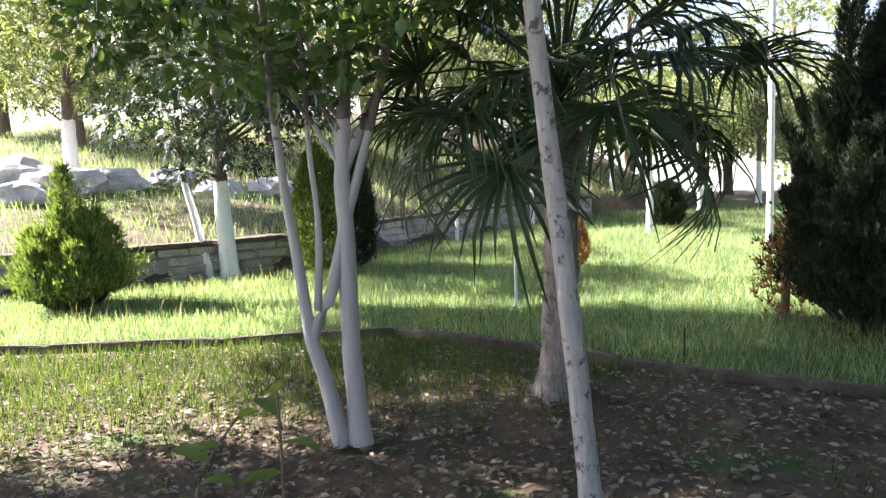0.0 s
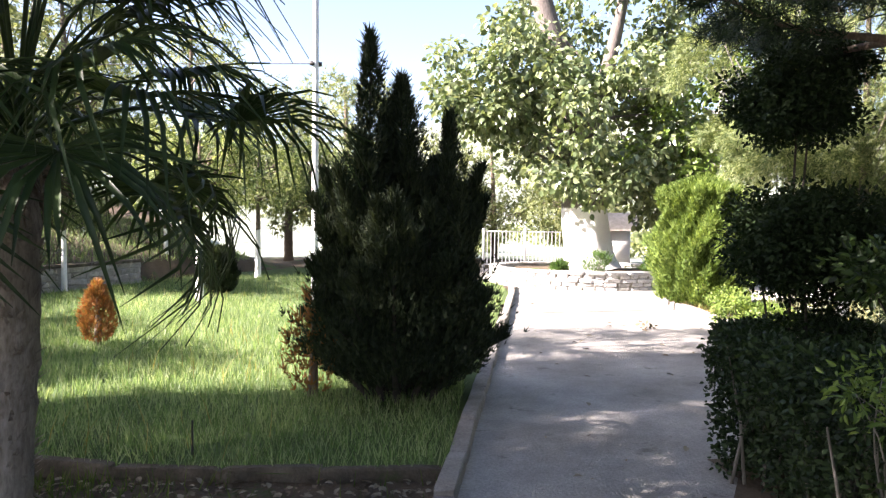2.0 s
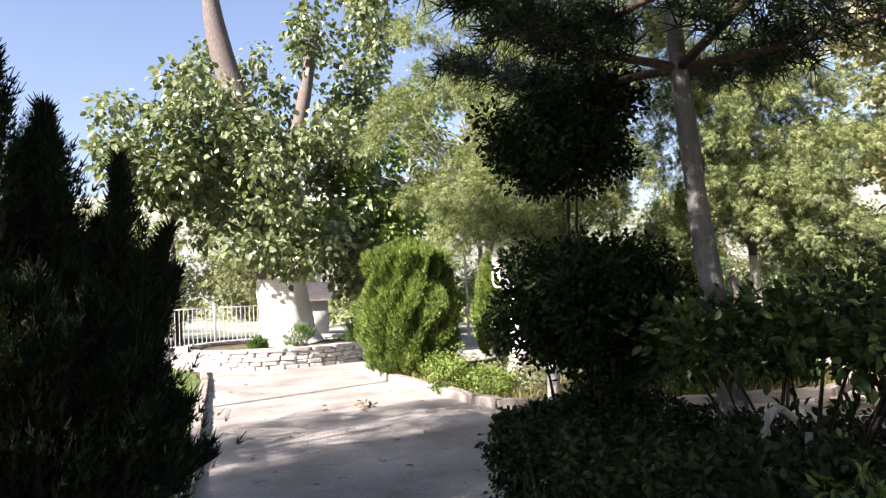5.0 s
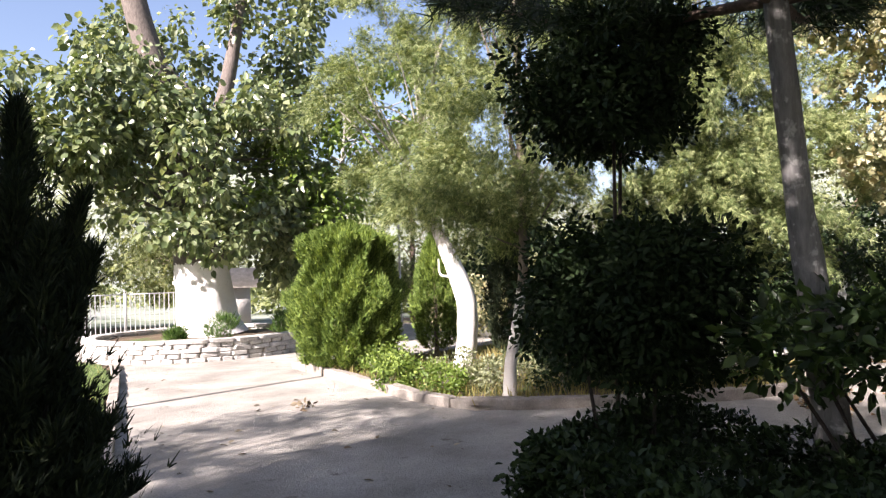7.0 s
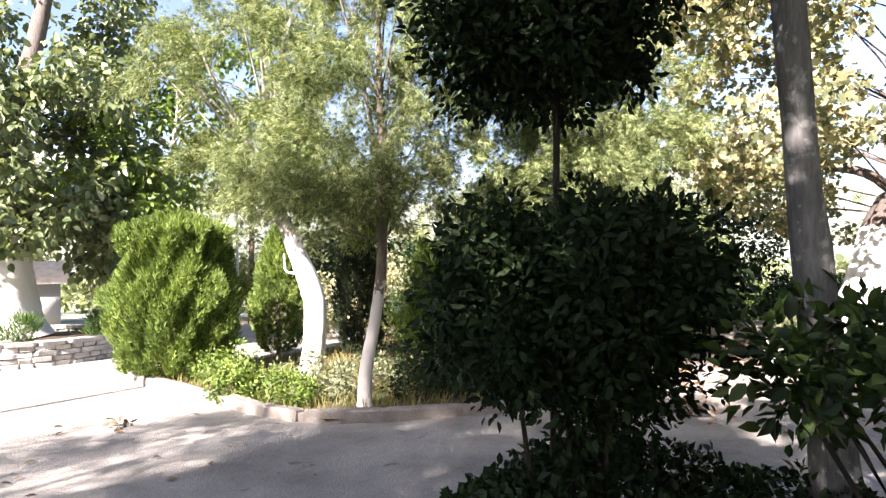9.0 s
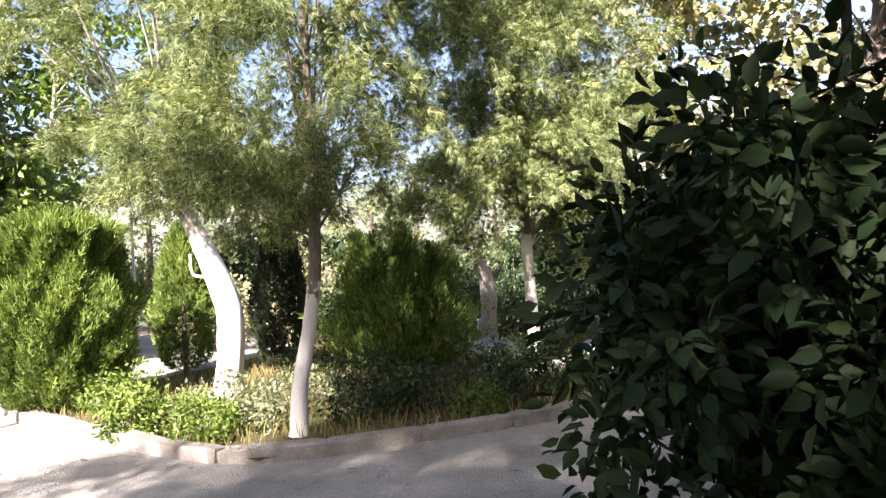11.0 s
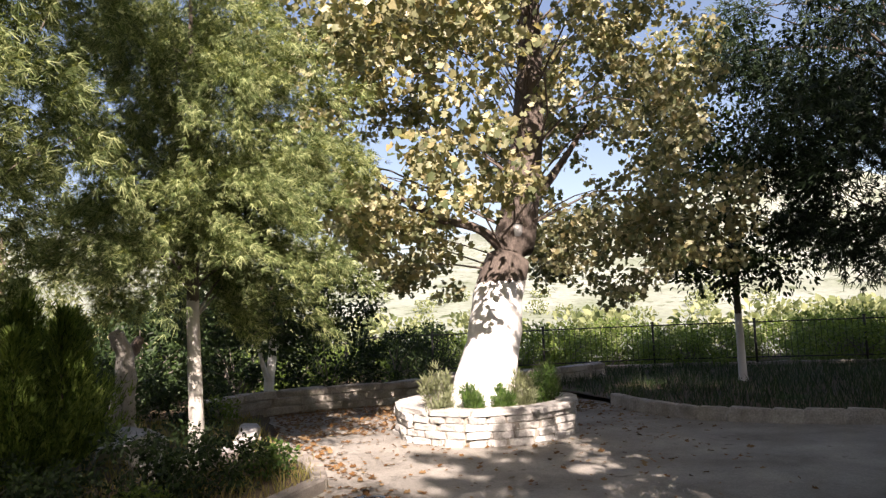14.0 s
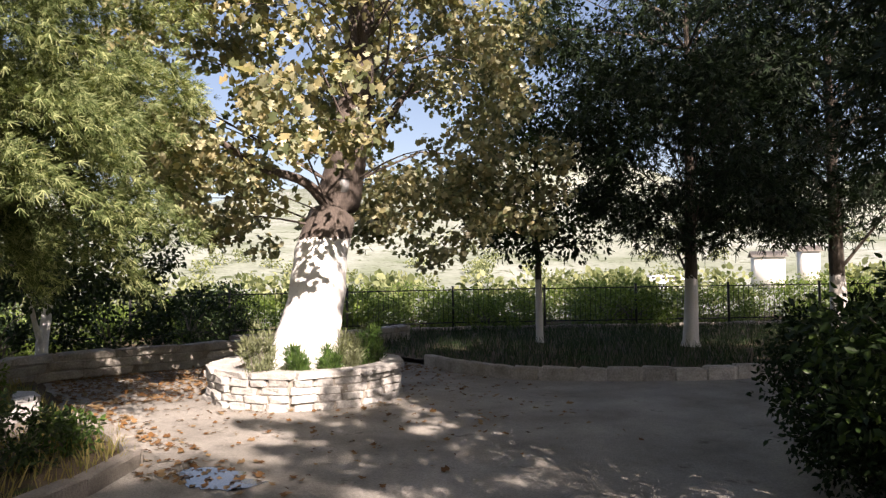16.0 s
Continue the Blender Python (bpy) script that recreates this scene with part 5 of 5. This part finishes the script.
low = [(9.95, 6.7, 0.28, L_SHRUB), (10.3, 7.25, 0.3, L_SHRUB), (10.9, 7.0, 0.33, L_SILVER), (10.7, 8.0, 0.34, L_SHRUB), (10.4, 6.3, 0.3, L_SILVER), (11.5, 8.4, 0.4, L_SHRUB), (11.1, 6.2, 0.36, L_SILVER),
       (10.6, 5.4, 0.3, L_HEDGE), (10.9, 4.8, 0.34, L_HEDGE), (11.3, 5.4, 0.42, L_HEDGE), (11.2, 4.1, 0.36, L_HEDGE), (11.7, 4.5, 0.45, L_HEDGE), (11.7, 3.6, 0.36, L_HEDGE), (12.2, 3.9, 0.42, L_HEDGE), (12.0, 3.2, 0.26, L_PRIVET), (12.0, 6.3, 0.4, L_HEDGE),
       (10.75, 4.3, 0.2, L_SHRUB), (16.2, 3.2, 0.3, L_SHRUB), (15.4, 3.6, 0.32, L_HEDGE), (14.5, 6.6, 0.5, L_HEDGE), (15.8, 5.2, 0.55, L_FAR), (17.2, 3.4, 0.5, L_HEDGE)]
for k, (x, y, s, m) in enumerate(low):
    word = {L_SHRUB.name: "bright green", L_SILVER.name: "pale grey-green", L_HEDGE.name: "dark green", L_PRIVET.name: "green", L_FAR.name: "olive"}[m.name]
    shrub("low_shrub", word + " low shrub in the kerbed bed", (x, y, 0.04), [((x, y, s * 0.7), (s * 1.05, s * 1.05, s * 0.75))], m, 0.055, 26, 36, 0.13, 110 + k, stems=3, thick=0.008, group="low shrubs in the bed")
shrub("yellow_shrub", "small bright yellow-green shrub at the kerb", (10.15, 7.5, 0.04), [((10.15, 7.5, 0.27), (0.26, 0.26, 0.24))], L_THUJA, 0.06, 30, 30, 0.1, 140, stems=3, thick=0.008)

# plants in the planters
for k, (x, y, s) in enumerate([(12.95, 0.95, 0.62), (12.72, 0.62, 0.36), (12.75, -0.1, 0.46), (12.95, -0.55, 0.55), (13.4, -0.85, 0.5), (12.6, 0.25, 0.34)]):
    shrub("rosemary_tuft", "upright green rosemary tuft in the stone planter", (x, y, 0.33), [((x, y, 0.33 + s * 0.45), (s * 0.28, s * 0.28, s * 0.5)), ((x + 0.12, y - 0.1, 0.33 + s * 0.3), (s * 0.25, s * 0.25, s * 0.35))], L_PRIVET if k % 2 else L_SILVER, 0.075, 60, 28, 0.075, 150 + k, stems=4, ratio=0.16, shape=BLADE, hang=-1.4, thick=0.006, group="planter tufts")
for k, (x, y, s) in enumerate([(12.9, 13.3, 0.55), (14.6, 13.1, 0.45), (15.2, 13.5, 0.45), (12.35, 14.0, 0.3)]):
    shrub("rosemary_tuft", "upright green tuft in the round planter", (x, y, 0.34), [((x, y, 0.34 + s * 0.5), (s * 0.55, s * 0.55, s * 0.5))], L_PRIVET, 0.11, 40, 26, 0.11, 160 + k, stems=4, ratio=0.16, shape=BLADE, hang=-1.4, thick=0.006, group="planter tufts")

# Bright leaf colour stands for sunlight on the hedge-top leaves.
shrub("weed_clump", "narrow-leaved shoots on the hedge, coloured bright as sunlit leaves", (3.15, 1.75, 0.6), [((3.15, 1.75, 0.98), (0.22, 0.24, 0.08)), ((3.45, 1.45, 0.97), (0.2, 0.2, 0.07))], L_SHRUB, 0.035, 26, 34, 0.1, 75, stems=3, ratio=0.4, thick=0.005)
curl = thing("leaf_heap", "small heap of curled dry leaves on the road", "leaves", (8.71, 7.91, 0.02))
part("leafage", leaf_clumps(R(76), [(0, 0, 0.05), (0.15, 0.06, 0.04)], 0.09, 9, 0.11, LEAF, 0.6, 0.2, 0.3), L_LITTER, curl)
cut = thing("pruned_stem", "bent pale pruned stem beside the pine", "stem", (4.05, 2.2, 0.0))
part("stem", (*tube(curve_points([(0, 0, -0.02), (0.0, -0.02, 0.6), (-0.03, 0, 0.98), (0.02, -0.03, 1.08), (0.07, -0.08, 1.04)], 14), np.linspace(0.02, 0.012, 14), 8), 1), B_BIRCH, cut)
part("stub", (*tube([(0.02, -0.05, 0.5), (0.05, -0.1, 0.75), (0.06, -0.12, 1.0)], [0.016, 0.014, 0.012], 8), 1), B_BIRCH, cut)

# ---- fences, gate, hut, poles ----
def box(a, b):
    (x0, y0, z0), (x1, y1, z1) = a, b
    v = np.array([(x0, y0, z0), (x1, y0, z0), (x1, y1, z0), (x0, y1, z0), (x0, y0, z1), (x1, y0, z1), (x1, y1, z1), (x0, y1, z1)], float)
    return v, np.array([(3, 2, 1, 0), (4, 5, 6, 7), (0, 1, 5, 4), (1, 2, 6, 5), (2, 3, 7, 6), (3, 0, 4, 7)])


def rail_fence(name, label, points, base, height, bay, gap, material, post=0.05, bar=0.012):
    root = thing(name, label, "fence", (points[0][0], points[0][1], base))
    o = Vector(root.location)
    post_mesh = quick_mesh("post", *joined([box((-post / 2, -post / 2, -0.1), (post / 2, post / 2, height + 0.05)), box((-post * 0.7, -post * 0.7, height + 0.05), (post * 0.7, post * 0.7, height + 0.075))]), material)
    bar_mesh = quick_mesh("bar", *tube([(0, 0, 0.08), (0, 0, height * 0.5), (0, 0, height)], [bar / 2] * 3, 6), material)
    for c, a, d in [(Vector((*p, base)).lerp(Vector((*q, base)), (k + 0.5) / n), math.atan2(q[1] - p[1], q[0] - p[0]), math.dist(p, q) / n)
                    for p, q in zip(points, points[1:]) for n in [max(1, round(math.dist(p, q) / bay))] for k in range(n)]:
        u = Vector((math.cos(a), math.sin(a), 0))
        ob = part("post", post_mesh, None, root)
        ob.location, ob.rotation_euler = c - u * d / 2 - o, (0, 0, a)
        for z in (0.1, height - 0.02):
            r = part("rail", box((-d / 2, -0.014, z - 0.014), (d / 2, 0.014, z + 0.014)), material, root)
            r.location, r.rotation_euler = c - o, (0, 0, a)
        m = int(d / gap)
        for k in range(1, m):
            b = part("bar", bar_mesh, None, root)
            b.location, b.rotation_euler = c + u * d * (k / m - 0.5) - o, (0, 0, a)
    return root


rail_fence("iron_fence", "black iron railing fence along the yard", [(21.9, 4.0), (21.3, -2.4), (19.3, -7.5), (16.3, -11.1), (11.9, -16.9)], 0.16, 0.95, 2.42, 0.13, IRON)
footing = stone_wall("wall_fence_footing", [(21.3, -2.4), (19.3, -7.5), (16.3, -11.1), (11.9, -16.9)], 0.16, 0.16, 0.8, 0.2, KERB, "low concrete footing below the iron fence")
rail_fence("entrance_gate", "grey iron gate with upright bars", [(14.9, 20.9), (17.0, 19.0)], 0.05, 1.25, 1.4, 0.12, GALV, 0.08, 0.03)


def hut(x, y, turn, w, d, h, label, category="house", openings=True):
    root = thing("small_house", label, category, (x, y, 0))
    root.rotation_euler = (0, 0, turn)
    t = 0.2
    part("wall", box((-w / 2, -d / 2, -0.1), (w / 2, -d / 2 + t, h)), PLASTER, root)
    part("wall", box((-w / 2, d / 2 - t, -0.1), (w / 2, d / 2, h)), PLASTER, root)
    part("wall", box((-w / 2, -d / 2 + t, -0.1), (-w / 2 + t, d / 2 - t, h)), PLASTER, root)
    part("wall", box((w / 2 - t, -d / 2 + t, -0.1), (w / 2, d / 2 - t, h)), PLASTER, root)
    e = 0.25
    v = np.array([(-w / 2 - e, -d / 2 - e, h), (w / 2 + e, -d / 2 - e, h), (w / 2 + e, d / 2 + e, h), (-w / 2 - e, d / 2 + e, h), (-w / 2 - e, 0, h + 0.5), (w / 2 + e, 0, h + 0.5)])
    v = np.vstack([v, v + (0, 0, 0.09)])
    part("roof", (v, [(0, 1, 5, 4), (2, 3, 4, 5), (6, 7, 11, 10), (8, 9, 10, 11), (0, 1, 7, 6), (2, 3, 9, 8), (1, 5, 11, 7), (5, 2, 8, 11), (0, 4, 10, 6), (4, 3, 9, 10)]), KERB, root)
    if not openings:
        return root
    part("door", box((-0.42, -d / 2 - 0.03, 0), (0.42, -d / 2 + 0.004, min(2.0, h - 0.1))), PAINT_DARK, root)
    part("window", box((w * 0.3 - 0.25, -d / 2 - 0.025, h * 0.45), (w * 0.3 + 0.25, -d / 2 + 0.003, h * 0.75)), PAINT_DARK, root)
    return root


hut(17.9, 18.1, radians(-48), 1.5, 1.3, 1.35, "small white plastered outbuilding behind the large tree", openings=False)
post = thing("gate_pillar", "white plastered gate pillar", "pillar", (17.1, 18.8, 0))
part("shaft", box((-0.2, -0.2, -0.05), (0.2, 0.2, 1.5)), PLASTER, post)
part("cap", box((-0.25, -0.25, 1.5), (0.25, 0.25, 1.6)), PLASTER, post)


def pole(name, label, x, y, height, r, material, wires=()):
    root = thing(name, label, "pole", (x, y, 0))
    part("shaft", (*tube([(0, 0, -0.1), (0, 0, height / 2), (0, 0, height)], [r, r * 0.85, r * 0.7], 12), 1), material, root)
    for k, (z, to) in enumerate(wires):
        part("bracket", box((-0.09, -0.03, z - 0.03), (0.09, 0.03, z + 0.03)), IRON, root)
        a, b = np.array((0, 0, z)), np.array(to, float) - (x, y, 0)
        part("cable", (*tube(curve_points([a, (a + b) / 2 + (0, 0, -0.4), b], 12), [0.007] * 12, 4), 1), IRON, root)
    return root


pole("utility_pole", "tall pale steel pole with a thin cable", 4.95, 11.2, 7.5, 0.055, WHITE_IRON, [(3.95, (-6.0, 22.0, 5.5))])
pole("thin_pole", "thin grey pole behind the shrub bed", 18.2, 12.2, 3.6, 0.035, GALV)
pole("garden_stake", "thin white stake in the lawn", 0.12, 13.85, 0.62, 0.04, WHITE_IRON)
pole("garden_stake", "thin leaning white stake near the palm", 0.72, 7.1, 0.6, 0.018, WHITE_IRON)
pole("iron_rod", "short rusty rod standing in the bed", 1.76, 5.1, 0.3, 0.009, IRON)


# dead trunk, rocks
def boulder(name, label, at, size, seed, material=ROCK):
    rng = R(seed)
    bm = bmesh.new()
    bmesh.ops.create_icosphere(bm, subdivisions=3, radius=1)
    for v in bm.verts:
        n = noise.noise(v.co * 1.7 + Vector((seed, 0, 0))) * 0.35 + noise.noise(v.co * 4.3 + Vector((0, seed, 0))) * 0.14
        v.co = Vector((v.co.x * size[0], v.co.y * size[1], v.co.z * size[2])) * (1 + n)
    me = bpy.data.meshes.new(name)
    bm.to_mesh(me)
    bm.free()
    me.materials.append(material)
    ob = new(name, me)
    ob.location = at
    return tagged(ob, label, "rock")


boulder("boulder", "pale boulder at the foot of the dead trunk", (14.1, 4.35, 0.15), (0.42, 0.36, 0.22), 1)
boulder("boulder", "pale loose rock in the raised bed", (13.05, 4.2, 0.12), (0.24, 0.2, 0.16), 2)
for k, (x, y, s) in enumerate([(-7.2, 13.3, 0.8), (-8.3, 13.6, 0.95), (-6.5, 13.9, 0.6), (-7.6, 12.6, 0.55), (-5.6, 14.6, 0.5), (-4.4, 13.6, 0.45), (-3.4, 13.9, 0.5)]):
    boulder("boulder", "grey rock on the sunlit bank", (x, y, float(ground_height(np.array(x), np.array(y))) + s * 0.15), (s, s * 0.8, s * 0.5), 10 + k)
snag = thing("dead_trunk", "broken weathered tree stump standing in the bed", "tree stump", (14.75, 4.42, 0.1))
rng = R(170)
part("trunk", (*tube(curve_points([(0, 0, -0.1), (0.02, 0.04, 0.5), (-0.02, 0.0, 1.0), (-0.15, 0.12, 1.4)], 12), np.linspace(0.17, 0.09, 12), 10, 0.12, rng), 1), B_BIRCH, snag)
part("broken_limb", (*tube(curve_points([(0, 0, 1.0), (0.12, -0.1, 1.2), (0.2, -0.16, 1.3)], 6), np.linspace(0.09, 0.06, 6), 8, 0.12, rng), 1), B_BROWN, snag)
water = sheet("puddle", [(10.1, 2.3), (10.5, 2.25), (10.95, 2.45), (10.8, 2.65), (10.4, 2.7), (10.15, 2.55)], 0.022, surface("wet_concrete", (0.05, 0.05, 0.05), (0.09, 0.085, 0.08), 3, 0.06, 0.02, 30, gloss=0.6), "small shallow puddle on the yard", "puddle", 0.03, step=0.08)
# bird box on the plane tree
bird = thing("lamp_box", "small grey box fixed to the plane trunk", "box", (13.87, -0.78, 2.72))
part("case", box((-0.05, -0.06, -0.09), (0.05, 0.06, 0.09)), GALV, bird)
part("lid", box((-0.06, -0.07, 0.09), (0.06, 0.07, 0.105)), IRON, bird)

# ---- beyond the fence and far off ----
scrub = shrub("scrub_bush", "yellow-green scrub beyond the fence", (21, -6, 0.0), [((21, -6, 0.45), (1.0, 1.3, 0.55))], L_SHRUB, 0.075, 70, 50, 0.25, 180, stems=4, group="scrub beyond the fence")
rng = R(181)
for k in range(46):
    y = rng.uniform(-24, 9)
    x = (22.6 if y > -2.4 else 22.6 + (y + 2.4) * 0.7) + 0.7 + rng.random() ** 1.5 * 6
    copy_thing(scrub, pose(x, y, float(ground_height(np.array(x), np.array(y))), 0, 0, rng.uniform(0, 360)) @ Matrix.Scale(rng.uniform(0.6, 1.35), 4))
dim = shrub("dark_scrub", "dark dense scrub behind the fence", (20.0, 0.5, 0.0), [((20.0, 0.5, 0.7), (1.0, 1.1, 0.75))], L_HEDGE, 0.1, 70, 42, 0.26, 184, stems=4, group="dark scrub behind the fence")
for k, (x, y, s) in enumerate([(20.2, 2.4, 1.1), (20.1, -1.0, 0.85), (22.6, -2.6, 0.9), (20.6, 4.3, 1.3), (19.8, 6.0, 1.2), (18.9, 5.0, 0.9), (21.5, 7.6, 1.6), (22.5, 3.5, 1.6), (16.2, 6.6, 0.8), (17.0, 4.6, 0.75), (23, 10.5, 1.9), (18, 7.4, 0.9)]):
    copy_thing(dim, pose(x, y, 0, 0, 0, 75 * k) @ Matrix.Scale(s, 4))
rust = shrub("autumn_bush", "orange-tinged bush behind the shrub bed", (18.2, 8.6, 0.0), [((18.2, 8.6, 0.8), (0.9, 0.9, 0.8))], L_PLANE, 0.1, 60, 38, 0.25, 182, stems=4, group="autumn bushes")
for k, (x, y, s) in enumerate([(19.6, 7.4, 1.1), (17.2, 9.9, 0.9), (20.5, 9.4, 1.2), (21, 5.6, 1.0)]):
    copy_thing(rust, pose(x, y, 0, 0, 0, 80 * k) @ Matrix.Scale(s, 4))
for k, (x, y, s) in enumerate([(22, 14, 1.0), (26, 12, 1.2), (20, 22, 1.2), (24, 19, 1.3), (30, 8, 1.1), (23, 25, 1.4), (31, 15, 1.3), (12.5, 24, 1.0), (27, 5, 1.0), (33, 1, 1.1), (25, 8.5, 0.9), (16, 26, 1.1), (19, 26, 1.2)]):
    copy_thing(back_tree, pose(x, y, float(ground_height(np.array(x), np.array(y))) - 0.2, 0, 0, 40 * k + 10) @ Matrix.Scale(s * 0.8, 4))
rng = R(183)
n = 420
a, d = rng.uniform(-1.9, 1.3, n), 30 + 380 * rng.random(n) ** 1.5
cx, cy = 6 + d * np.cos(a), 4 + d * np.sin(a)
centres = np.column_stack([cx, cy, ground_height(cx, cy) + 0.7])
far_scrub = new("far_scrub", quick_mesh("far_scrub", *leaf_clumps(rng, centres, 1.7, 190, 0.36, LEAF, 0.8, 0, 0.3, 0.7), L_FAR))
tagged(far_scrub, "scattered far bushes in the valley and on the hills", "bushes", kind="stuff")


def car(x, y, turn, paint, label):
    root = thing("parked_car", label, "car", (x, y, float(ground_height(np.array(x), np.array(y)))))
    root.rotation_euler = (0, 0, turn)
    prof = [(-2.1, 0.35), (-2.1, 0.85), (-1.5, 0.95), (-0.9, 1.42), (0.6, 1.42), (1.2, 0.98), (2.05, 0.85), (2.1, 0.35)]
    v = np.array([(px, sy * 0.85 * (0.82 if pz > 1.2 else 1), pz) for sy in (-1, 1) for px, pz in prof])
    bm = bmesh.new()
    vs = [bm.verts.new(p) for p in v]
    bm.faces.new(vs[:8]), bm.faces.new(vs[8:][::-1])
    for k in range(8):
        bm.faces.new((vs[(k + 1) % 8], vs[k], vs[8 + k], vs[8 + (k + 1) % 8]))
    part("body", bm, paint, root)
    for sy in (-1, 1):
        part("window", box((-0.85, sy * 0.8 - 0.02, 1.0), (0.75, sy * 0.8 + 0.02, 1.3)), PAINT_DARK, root)
        for px in (-1.3, 1.3):
            w = part("wheel", (*tube([(0, -0.1, 0), (0, 0, 0), (0, 0.1, 0)], [0.32, 0.33, 0.32], 16), 1), IRON, root)
            w.location = (px, sy * 0.78, 0.32)
    return root


car(40, -50, 0.9, WHITE_IRON, "white car parked far off in the field")
car(43, -53, 0.9, GALV, "grey car parked far off in the field")
hut(37, -62, 0.6, 2.6, 2.4, 2.7, "small white house far off beyond the field")
hut(35, -66, 0.7, 1.6, 1.6, 3.2, "tall white house far off beyond the field")
